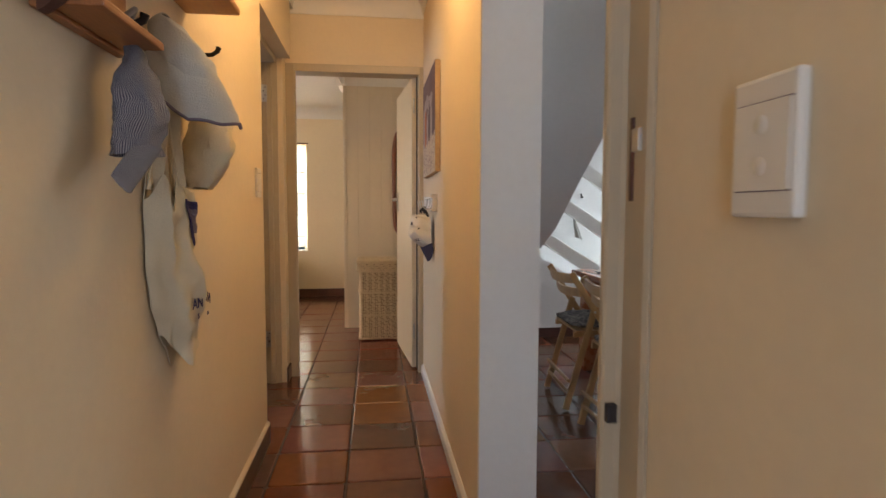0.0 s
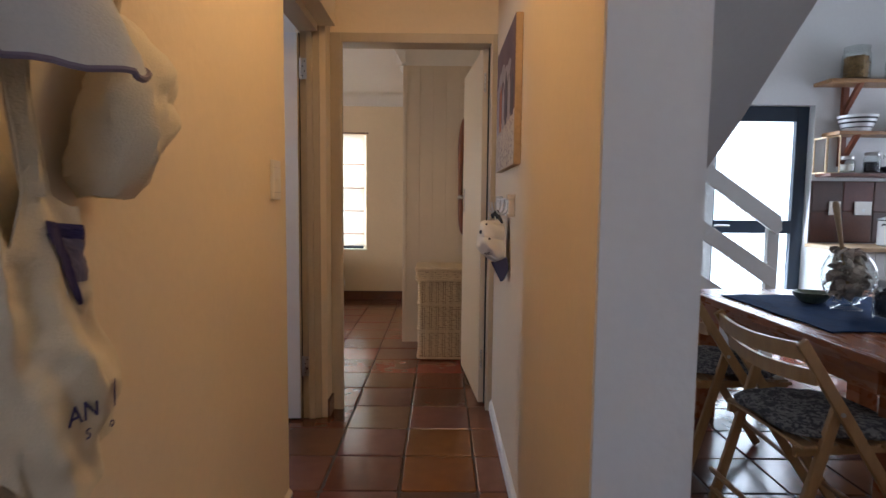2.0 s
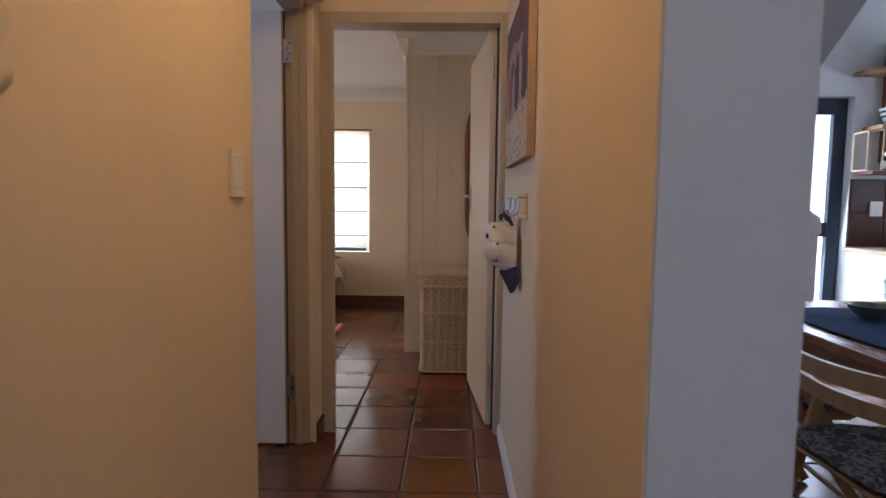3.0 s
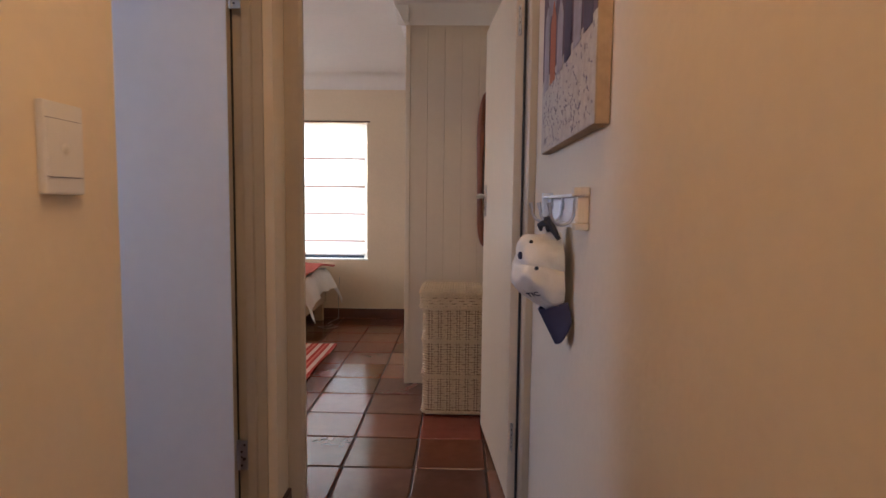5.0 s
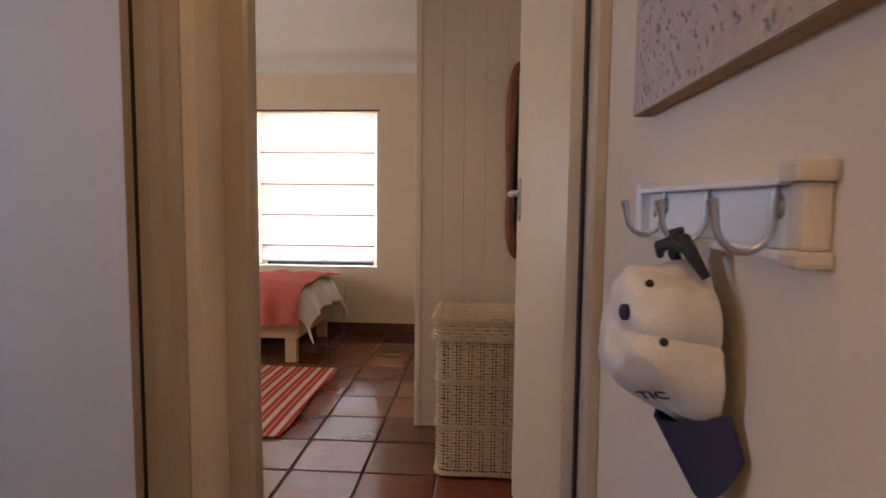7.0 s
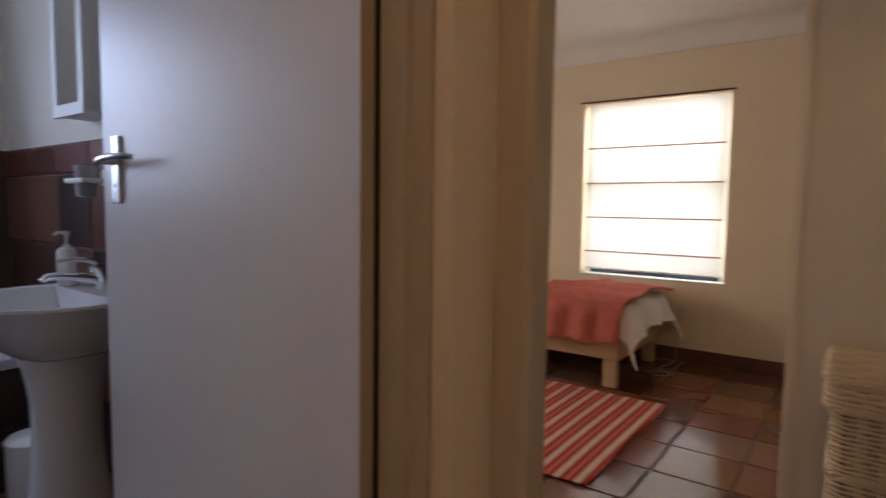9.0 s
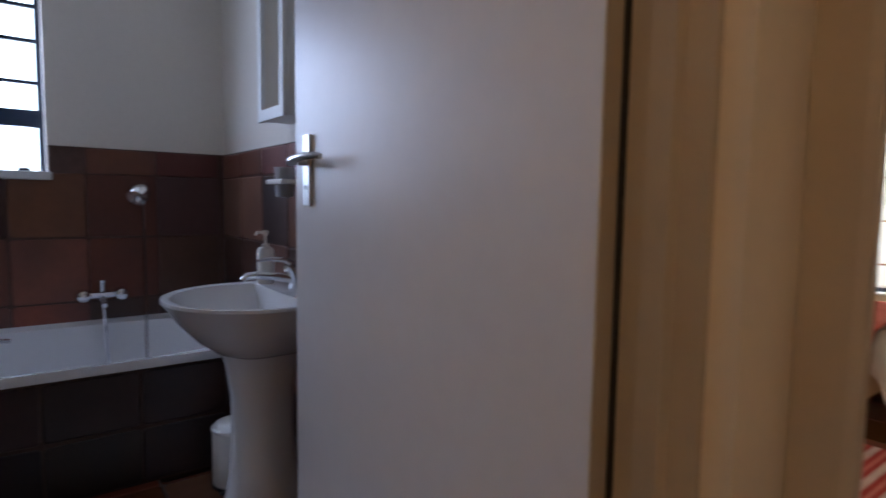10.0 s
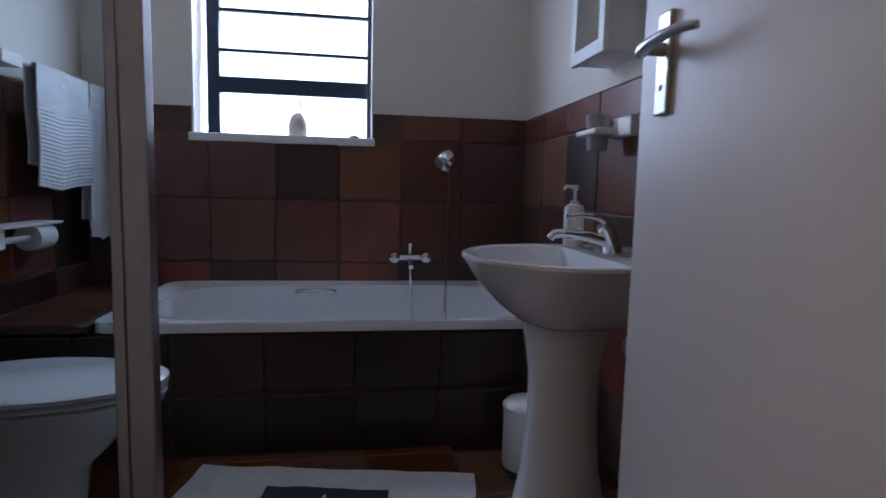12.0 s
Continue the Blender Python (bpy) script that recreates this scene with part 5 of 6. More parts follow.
bm = bmesh.new()
rings = [[bm.verts.new(p) for p in basin_ring(k, z)] for k, z in ((0.30, BZ - 0.185), (0.44, BZ - 0.170), (0.64, BZ - 0.130), (0.83, BZ - 0.075), (0.96, BZ - 0.025), (1.0, BZ - 0.010), (0.995, BZ - 0.002), (0.97, BZ), (0.90, BZ - 0.004), (0.84, BZ - 0.03), (0.72, BZ - 0.09), (0.50, BZ - 0.135), (0.15, BZ - 0.15))]
for r in rings[8:]:
    for v in r:
        v.co.y = min(v.co.y, BY - 0.265)
ring_faces(bm, rings)
part("bowl", bm, CERAMIC, bas, "", True)
ped = bmesh.new()
lathe(ped, [(0.135, 0.001), (0.138, 0.02), (0.125, 0.08), (0.103, 0.20), (0.093, 0.35), (0.095, 0.47), (0.108, 0.56), (0.125, 0.63)], (-2.06, 3.385, 0), 32, 0.95, 1.05)
part("pedestal", ped, CERAMIC, bas, "", True)
part("drain", lathe(bmesh.new(), [(0.022, 0), (0.022, 0.003), (0.008, 0.003)], (BCX, BCY, BZ - 0.151), 14), CHROME, bas, "", True)
part("waste_pipe", tube(bmesh.new(), [(BCX + 0.03, 3.52, 0.56), (BCX + 0.03, 3.60, 0.54), (BCX + 0.03, BY - 0.013, 0.54)], 0.025, 12), WHITE_PAINT, bas, "", True)
tap = thing("basin_mixer", (-2.06, 3.52, BZ), "chrome single lever basin mixer", "tap")
part("body", tube(bmesh.new(), [(-2.05, 3.505, BZ - 0.002), (-2.05, 3.50, BZ + 0.02), (-2.05, 3.485, BZ + 0.06), (-2.05, 3.47, BZ + 0.075)], [0.027, 0.024, 0.023, 0.018], 16), CHROME, tap, "", True)
part("spout", tube(bmesh.new(), [(-2.05, 3.49, BZ + 0.03), (-2.05, 3.43, BZ + 0.042), (-2.05, 3.37, BZ + 0.050), (-2.05, 3.335, BZ + 0.048), (-2.05, 3.325, BZ + 0.036)], [0.016, 0.014, 0.013, 0.012, 0.011], 12), CHROME, tap, "", True)
part("lever", tube(bmesh.new(), [(-2.05, 3.485, BZ + 0.076), (-2.05, 3.46, BZ + 0.094), (-2.05, 3.41, BZ + 0.100), (-2.05, 3.37, BZ + 0.096)], [0.014, 0.010, 0.007, 0.006], 10), CHROME, tap, "", True)
soap = thing("soap_bottle", (-2.17, 3.50, BZ), "white pump soap bottle on the basin edge", "soap bottle")
part("bottle", lathe(bmesh.new(), [(0.026, 0), (0.029, 0.004), (0.029, 0.115), (0.024, 0.125), (0.012, 0.13)], (-2.215, 3.455, BZ - 0.003), 20), PLASTIC, soap, "", True)
part("pump", tube(bmesh.new(), [(-2.215, 3.455, BZ + 0.125), (-2.215, 3.455, BZ + 0.135), (-2.215, 3.455, BZ + 0.136), (-2.215, 3.455, BZ + 0.165), (-2.215, 3.455, BZ + 0.166), (-2.215, 3.455, BZ + 0.182)], [0.013, 0.013, 0.005, 0.005, 0.010, 0.009], 12), PLASTIC, soap, "", True)
part("nozzle", tube(bmesh.new(), [(-2.215, 3.455, BZ + 0.176), (-2.20, 3.42, BZ + 0.177), (-2.198, 3.415, BZ + 0.168)], 0.005, 8), PLASTIC, soap, "", True)

# tumbler holder
hold = thing("tumbler_holder", (-2.33, 3.66, 1.17), "white tumbler holder with a frosted cup on the tiles", "holder")
part("mount", B(-2.36, -2.24, BY - 0.060, BY - 0.013, 1.140, 1.200, bevel=0.006), PLASTIC, hold)
part("arm", B(-2.50, -2.34, BY - 0.130, BY - 0.030, 1.150, 1.168, bevel=0.006), PLASTIC, hold)
part("cup", lathe(bmesh.new(), [(0.030, -0.065), (0.033, -0.060), (0.040, 0.050), (0.038, 0.050), (0.031, -0.056), (0.004, -0.060)], (-2.42, BY - 0.085, 1.165), 24), CUP_PLASTIC, hold, "frosted plastic cup", True)

# medicine cabinet
cab = thing("wall_cabinet", (-2.43, 3.62, 1.41), "small white wall cabinet with a framed mirror door", "cabinet")
part("body", B(-2.56, -2.30, 3.575, BY - 0.001, 1.40, 1.95, bevel=0.003), WHITE_PAINT, cab)
dr = part("door", B(-2.565, -2.525, 3.553, 3.573, 1.395, 1.955, bevel=0.003), WHITE_PAINT, cab)
part("stile", B(-2.335, -2.295, 3.553, 3.573, 1.395, 1.955, bevel=0.003), WHITE_PAINT, dr)
part("rail", B(-2.525, -2.335, 3.553, 3.573, 1.395, 1.44, bevel=0.003), WHITE_PAINT, dr)
part("rail", B(-2.525, -2.335, 3.553, 3.573, 1.91, 1.955, bevel=0.003), WHITE_PAINT, dr)
part("mirror_panel", B(-2.525, -2.335, 3.562, 3.568, 1.44, 1.91), MIRROR, dr)

# pedal bin
bn = thing("pedal_bin", (-2.43, 3.40, 0), "small pale metal pedal bin beside the basin", "bin")
part("body", lathe(bmesh.new(), [(0.082, 0.012), (0.085, 0.02), (0.085, 0.215), (0.083, 0.22)], (-2.42, 3.405, 0), 28), WHITE_PAINT, bn, "", True)
part("base_ring", lathe(bmesh.new(), [(0.086, 0.001), (0.088, 0.006), (0.086, 0.014), (0.07, 0.014)], (-2.42, 3.405, 0), 28), BLACK, bn, "", True)
part("lid", lathe(bmesh.new(), [(0.088, 0.218), (0.089, 0.228), (0.075, 0.243), (0.04, 0.252), (0.003, 0.254)], (-2.42, 3.405, 0), 28), WHITE_PAINT, bn, "", True)
part("pedal", B(-2.345, -2.325, 3.32, 3.35, 0.012, 0.02, bevel=0.003), BLACK, bn)

# bath mat
mat_ = thing("bath_mat", (-2.2, 2.74, 0), "white cotton bath mat with a navy square and star", "bath mat")


def mat_top(x0, x1, y0, y1, z, seed):
    def f(u, v):
        p = Vector((x0 + (x1 - x0) * u, y0 + (y1 - y0) * v, z))
        return p + Vector((0.008 * noise.noise(Vector((v * 5, seed, 0))), 0.010 * noise.noise(Vector((u * 5, seed + 3, 0))), wavy(p, 0.004, 9, seed)))
    return f


part("terry_base", sheet(bmesh.new(), mat_top(-2.535, -1.90, 2.275, 3.19, 0.016, 1), 30, 40, 0.012), TOWEL, mat_, "", True)
part("panel", sheet(bmesh.new(), mat_top(-2.39, -2.02, 2.54, 2.92, 0.024, 1), 24, 24, 0.004), NAVY, mat_, "navy woven square", True)
star = [(-2.20 + r * math.cos(a), 2.73 + r * math.sin(a)) for k in range(10) for r, a in (((0.15 if k % 2 == 0 else 0.06), math.pi + k * math.pi / 5),)]
part("star", prism(bmesh.new(), star, "z", 0.022, 0.031), TOWEL, mat_, "white star")

mat_.matrix_basis = pose(-2.115, 2.71, 0, 0, 0, -9.7)

# toilet on the towel wall
wc = thing("toilet", (-2.25, 1.85, 0), "white ceramic toilet with closed seat", "toilet")


def egg(cx, cy, rx, ry, n=36):
    return [(cx + rx * math.cos(a), cy + (ry if math.sin(a) > 0 else ry * 0.75) * math.sin(a)) for a in [2 * math.pi * k / n for k in range(n)]]


bm = bmesh.new()
rings = [[bm.verts.new((x, y, z)) for x, y in egg(-2.22, 1.93 + dy, rx, ry)] for z, rx, ry, dy in ((0.001, 0.13, 0.20, -0.05), (0.04, 0.125, 0.19, -0.05), (0.18, 0.12, 0.19, -0.03), (0.28, 0.15, 0.26, 0.0), (0.36, 0.185, 0.335, 0.02), (0.385, 0.19, 0.345, 0.02), (0.39, 0.17, 0.32, 0.02))]
ring_faces(bm, rings)
part("bowl", bm, CERAMIC, wc, "", True)
for nm, z0, z1, g in (("seat", 0.392, 0.408, 0.0), ("lid", 0.411, 0.432, 0.004)):
    bm = bmesh.new()
    rings = [[bm.verts.new((x, y, z)) for x, y in egg(-2.22, 1.95, 0.19 + g - i, 0.345 + g - i)] for z, i in ((z0, 0.006), (z0 + 0.004, 0.0), (z1 - 0.006, 0.0), (z1, 0.012))]
    ring_faces(bm, rings)
    part(nm, bm, CERAMIC, wc, "", True)
part("cistern", B(-2.42, -2.02, 1.565, 1.72, 0.40, 0.74, bevel=0.02), CERAMIC, wc, "", True)
part("cistern_lid", B(-2.43, -2.01, 1.56, 1.73, 0.742, 0.772, bevel=0.01), CERAMIC, wc, "", True)

# towel rail with two towels, and the paper holder
tr = thing("towel_rail", (-2.9, 1.6, 1.36), "white towel rail on the bathroom wall", "towel rail")
part("bar", tube(bmesh.new(), [(-2.72, 1.64, 1.370), (-3.49, 1.64, 1.370)], 0.011, 12), PLASTIC, tr, "", True)
for x in (-2.78, -3.45):
    part("bracket", B(x - 0.06, x + 0.06, 1.551, 1.655, 1.343, 1.390, bevel=0.01), PLASTIC, tr, "", True)


def towel(name, x0, x1, lo, label, seed):
    t = thing(name, ((x0 + x1) / 2, 1.64, 1.385), label, "towel", "towels on the rail")

    def f(u, v):
        s = v * (1.385 - lo + 1.385 - lo - 0.08)
        front = 1.385 - lo
        x = x0 + (x1 - x0) * u
        if s < front:
            z, y = lo + s, 1.660
        else:
            z, y = 1.385 - (s - front), 1.622
        y += 0.004 * (1 if y > 1.64 else -1)
        p = Vector((x, y, z))
        k = min(1, (1.385 - z) * 3)
        return p + Vector((0.01 * k * math.sin(3 * z * 5 + seed), (0.012 * k * math.sin(9 * u + seed) + 0.0016 * math.sin(z * 420)) * (1 if y > 1.64 else 0.4), 0.01 * math.sin(6 * u + seed) * k))
    part("cloth", sheet(bmesh.new(), f, 22, 110, 0.006), TOWEL, t, "", True)


towel("towel", -3.31, -2.91, 0.93, "white waffle towel folded over the rail", 1.0)
towel("towel", -3.49, -3.33, 0.70, "white waffle towel hanging lower on the rail", 2.4)
ph = thing("paper_holder", (-2.80, 1.6, 0.75), "white toilet paper holder with a roll", "paper holder")
part("shelf", B(-3.06, -2.66, 1.563, 1.66, 0.79, 0.80, bevel=0.003), PLASTIC, ph)
part("arm", tube(bmesh.new(), [(-2.68, 1.62, 0.745), (-3.04, 1.62, 0.745)], 0.012, 10), PLASTIC, ph, "", True)
part("roll", tube(bmesh.new(), [(-2.88, 1.62, 0.745), (-3.0, 1.62, 0.745)], 0.048, 24), TOWEL, ph, "white paper roll", True)
part("mount", B(-2.71, -2.67, 1.563, 1.64, 0.72, 0.79, bevel=0.006), PLASTIC, ph)

# shower enclosure: two framed panes meeting in a corner post
sh = thing("shower_enclosure", (-1.5, 2.48, 0), "aluminium framed glass shower enclosure", "shower")
part("post", B(-1.50, -1.488, 2.452, 2.470, 0.0, 1.95, bevel=0.003), ALUMINIUM, sh, "dark aluminium post")
part("post", B(-1.515, -1.480, 2.472, 2.510, 0.0, 1.95, bevel=0.004), ALUMINIUM, sh)
part("seal", B(-1.50, -1.486, 2.470, 2.472, 0.0, 1.95), BLACK, sh)
part("pane", B(-1.497, -1.491, 1.565, 2.452, 0.06, 1.93), SHOWER_GLASS, sh)
part("bottom_rail", B(-1.50, -1.488, 1.565, 2.452, 0.0, 0.06, bevel=0.003), ALUMINIUM, sh)
part("top_rail", B(-1.50, -1.488, 1.565, 2.452, 1.93, 1.96, bevel=0.003), ALUMINIUM, sh)

# ---------------------------------------------------------------- dining room and kitchen
TT = 0.68
table = thing("dining_table", (1.9, 2.72, 0), "reddish wooden dining table with square legs", "table")
part("tabletop", B(1.385, 2.43, 1.985, 3.46, TT - 0.035, TT, bevel=0.006), TABLE_WOOD, table)
for x, y in ((1.49, 2.07), (2.355, 2.06), (1.49, 3.385), (2.355, 3.385)):
    part("leg", B(x - 0.05, x + 0.05, y - 0.05, y + 0.05, 0.001, TT - 0.035, bevel=0.005), TABLE_WOOD, table)
for x0, x1, y0, y1 in ((1.425, 1.45, 2.11, 3.335), (2.365, 2.39, 2.11, 3.335), (1.51, 2.305, 2.025, 2.05), (1.51, 2.305, 3.395, 3.42)):
    part("apron", B(x0, x1, y0, y1, TT - 0.125, TT - 0.035, bevel=0.003), TABLE_WOOD, table)
run = thing("table_runner", (1.9, 2.8, TT), "dark blue woven table runner", "table runner")


def runner_top(u, v):
    p = Vector((1.475 + 0.87 * u, 2.40 + 0.80 * v + 0.02 * math.sin(5 * u), TT + 0.006))
    return p + Vector((0.006 * math.sin(11 * v), 0, 0.003 * abs(math.sin(14 * u + 3 * v)) + wavy(p, 0.002, 16, 2)))


part("cloth", sheet(bmesh.new(), runner_top, 40, 34, 0.004), DENIM, run, "", True)


def glass_jar(name, at, r, h, fill, fill_h, label, lid=None, wire=False, neck=0.75):
    t = thing(name, at, label, "jar")
    x, y, z = at
    part("glass", lathe(bmesh.new(), [(r * 0.9, 0), (r, 0.01), (r, h * 0.75), (r * neck, h * 0.88), (r * neck, h), (r * neck - 0.003, h), (r * neck - 0.003, h * 0.88), (r - 0.004, h * 0.74), (r - 0.004, 0.012), (0.002, 0.008)], at, 24, cap=False), JAR_GLASS, t, "", True).visible_shadow = False
    if fill:
        rj = random.Random(int(x * 1000))
        bm = bmesh.new()
        n = 130
        lathe(bm, [(r * 0.8, 0.014), (r * 0.84, 0.02), (r * 0.84, fill_h * 0.92), (r * 0.5, fill_h)], at, 20)
        for k in range(n):
            a, rr, zz = rj.uniform(0, 6.28), r * (0.80 - 0.05 * rj.random()), rj.uniform(0.02, fill_h)
            s = rj.uniform(0.10, 0.18) * r
            bmesh.ops.create_icosphere(bm, subdivisions=1, radius=s, matrix=Matrix.Translation((x + rr * math.cos(a), y + rr * math.sin(a), z + zz)) @ Matrix.Rotation(rj.uniform(0, 3), 4, Vector((rj.random(), rj.random(), 1))) @ Matrix.Diagonal((1, rj.uniform(0.5, 1), rj.uniform(0.4, 0.9), 1)))
        part("contents", bm, fill, t)
    if lid:
        part("lid", lathe(bmesh.new(), [(r * neck + 0.004, h - 0.015), (r * neck + 0.005, h + 0.004), (r * neck, h + 0.012), (0.004, h + 0.014)], at, 24), lid, t, "", True)
    if wire:
        part("clip", tube(bmesh.new(), [(x - r * neck - 0.006, y, z + h * 0.86), (x - r * neck - 0.012, y - 0.01, z + h * 0.95), (x, y - r, z + h * 0.98), (x + r * neck + 0.012, y - 0.01, z + h * 0.95), (x + r * neck + 0.006, y, z + h * 0.86)], 0.002, 6), STEEL, t)
    return t


vase = thing("shell_vase", (1.81, 2.80, TT + 0.012), "round footed glass vase heaped with pale sea shells", "vase")
GR = 0.104
globe = [(0.055, 0), (0.06, 0.006), (0.022, 0.022), (0.05, 0.035)] + [(GR * math.sin(a), 0.15 - 0.118 * math.cos(a)) for a in [0.45 + k * 0.19 for k in range(11)]]
part("globe", lathe(bmesh.new(), globe + [(r - 0.004, h + 0.001) for r, h in reversed(globe[4:])], (1.81, 2.80, TT + 0.012), 32, cap=False), JAR_GLASS, vase, "", True).visible_shadow = False
sr = random.Random(5)
for k in range(90):
    a, h = sr.uniform(0, 6.28), 0.06 + 0.19 * (k / 89)
    rr = (0.022 + 0.054 * math.sin(math.pi * min(1, max(0, (h - 0.02) / 0.27)))) * math.sqrt(sr.uniform(0.25, 1))
    q = sr.uniform(0.026, 0.042)
    bm = bmesh.new()

    def scallop(u, v, q=q):
        """A ribbed fan shell."""
        b = (u - 0.5) * 2.6
        return Vector((q * v * math.sin(b), q * v * math.cos(b) - q * 0.4, q * (0.55 * math.sqrt(max(0, 1 - v * v)) + 0.05 * math.cos(b * 11) * v)))
    sheet(bm, scallop, 18, 5, 0.002)
    bm.transform(Matrix.Translation((1.81 + rr * math.cos(a), 2.80 + rr * math.sin(a), TT + 0.012 + h)) @ Matrix.Rotation(sr.uniform(0, 6.28), 4, Vector((sr.uniform(-1, 1), sr.uniform(-1, 1), sr.uniform(-1, 1)))))
    part("shell", bm, SHELLS, vase, "", True)
glass_jar("stone_jar", (1.86, 2.60, TT + 0.012), 0.075, 0.145, STONES, 0.11, "clip-top glass jar full of dark stones", STEEL, True)
sb = tagged(part("small_bowl", lathe(bmesh.new(), [(0.03, 0), (0.05, 0.006), (0.075, 0.035), (0.080, 0.05), (0.076, 0.05), (0.068, 0.034), (0.03, 0.012)], (1.78, 2.98, TT + 0.012), 24), GREEN, None, "", True), "small pale green glazed bowl on the runner", "bowl")


def folding_chair(m, label):
    """A folding slatted chair: two crossing pairs of legs, back slats, cushioned seat. Local: seat faces +x, back at -x."""
    c = thing("folding_chair", (0, 0, 0), label, "chair", "chairs round the table")
    W = 0.225
    for s in (-1, 1):
        y = s * W

        def bar2(a, b, yy, w=0.034, t=0.018):
            a, b = Vector(a), Vector(b)
            d = (b - a).normalized()
            n = Vector((0, 1, 0)).cross(d) * w / 2
            bm = bmesh.new()
            q = [a + n, a - n, b - n, b + n]
            rings = [[bm.verts.new((p.x, yy + k * t / 2, p.z)) for p in q] for k in (-1, 1)]
            ring_faces(bm, rings)
            bmesh.ops.bevel(bm, geom=list(bm.edges), offset=0.004, segments=2, affect="EDGES", profile=0.6)
            return bm
        part("leg", bar2((-0.19, 0, 0.755), (0.30, 0, 0.008), y), CHAIR_WOOD, c)
        part("leg", bar2((-0.05, 0, 0.56), (-0.20, 0, 0.008), s * (W - 0.024)), CHAIR_WOOD, c)
        part("pivot", tube(bmesh.new(), [(-0.06, y - s * 0.03, 0.545), (-0.06, y + s * 0.012, 0.545)], 0.007, 10), STEEL, c)
        part("seat_bar", bar2((-0.16, 0, 0.415), (0.20, 0, 0.43), s * (W - 0.045), 0.03), CHAIR_WOOD, c)

    def slat(x, z, h):
        return sheet(bmesh.new(), lambda u, v: Vector((x - 0.030 * math.sin(math.pi * u) - 0.10 * h * (v - 0.5) * 2 * 0.6, -W - 0.004 + (2 * W + 0.008) * u, z + h * (v - 0.5) - 0.012 * math.sin(math.pi * u))), 16, 3, 0.012)
    part("back_slat", slat(-0.185, 0.725, 0.05), CHAIR_WOOD, c, "", True)
    part("back_slat", slat(-0.145, 0.650, 0.045), CHAIR_WOOD, c, "", True)
    for x, z in ((-0.19, 0.17), (-0.185, 0.10), (0.24, 0.11)):
        part("stretcher", tube(bmesh.new(), [(x, -W + 0.01, z), (x, W - 0.01, z)], 0.010, 8), CHAIR_WOOD, c, "", True)
    for k in range(6):
        x = -0.15 + k * 0.062
        part("seat_slat", B(x, x + 0.045, -W + 0.02, W - 0.02, 0.428, 0.440, bevel=0.003), CHAIR_WOOD, c)

    def cushion(u, v):
        a = 2 * math.pi * u
        e = 0.55
        ca, sa = math.cos(a), math.sin(a)
        k = math.sin(math.pi * (0.02 + 0.96 * v)) ** 0.35
        z = 0.441 + 0.052 * (v if v < 0.5 else v) + 0.012 * math.sin(5 * u * 6)* 0.2
        p = Vector((0.02 + 0.20 * k * math.copysign(abs(ca) ** e, ca), 0.21 * k * math.copysign(abs(sa) ** e, sa), z))
        return p + Vector((0, 0, wavy(p, 0.012, 18, 1)))
    bm = sheet(bmesh.new(), cushion, 40, 12, 0, True)
    bm.verts.ensure_lookup_table()
    for j in (0, 12):
        bm.faces.new([bm.verts[i * 13 + j] for i in range(40)])
    part("cushion", bm, CUSHION, c, "grey patterned woven cushion", True)
    c.matrix_basis = m
    return c


ch = folding_chair(pose(1.27, 2.20, 0, 0, 0, 2), "light beech folding chair with a grey woven cushion")
copy_thing(ch, pose(1.27, 2.80, 0, 0, 0, -3))
copy_thing(ch, pose(2.55, 2.35, 0, 0, 0, 180))
copy_thing(ch, pose(2.55, 2.95, 0, 0, 0, 177))

# staircase: closed lower flight on the north wall, upper flight over the passage side
st = thing("staircase", (1.4, 4.5, 0), "white painted staircase with plank railing", "stairs")
GO, RI = 0.272, 0.17
for k in range(6):
    x1 = 2.22 - k * GO
    part("step", B(x1 - GO, x1, 4.385, 4.915, 0.001, RI * (k + 1), bevel=0.004), WHITE_PAINT, st)
prof = [(0.56, 0.0), (2.20, 0.0), (2.22, 0.20), (0.56, 0.20 + 1.66 * 0.625)]
part("side_wall", prism(bmesh.new(), prof, "y", 4.365, 4.385), WHITE_PLASTER, st, "white plastered stair side")
SOFFIT = [(0.55, 3.0), (1.25, 2.62), (2.2, 1.90), (2.775, 1.48), (3.1, 1.27), (3.57, 0.95), (3.95, 0.78)]
part("upper_flight", prism(bmesh.new(), SOFFIT + [(3.95, 1.08), (3.1, 1.57), (2.2, 2.2), (1.25, 2.92), (1.1, 3.0)], "x", 0.548, 1.30), WHITE_PLASTER, st, "grey-white plastered underside of the upper flight")


def plank(x0, z0, x1, z1, h, name="rail"):
    bm = prism(bmesh.new(), [(x0, z0 + h / 2), (x1, z1 + h / 2), (x1 + 0.01, z1 - h / 2 + 0.03), (x1 - 0.03, z1 - h / 2), (x0, z0 - h / 2)], "y", 4.335, 4.363)
    bmesh.ops.bevel(bm, geom=list(bm.edges), offset=0.004, segments=1, affect="EDGES")
    return part(name, bm, WHITE_PAINT, st)


plank(1.55, 1.602, 2.436, 0.995, 0.125)
plank(1.30, 1.353, 2.42, 0.620, 0.12)
plank(1.20, 1.02, 2.20, 0.40, 0.115)
part("newel_post", B(2.365, 2.445, 4.365, 4.41, 0.001, 0.99, bevel=0.005), WHITE_PAINT, st)

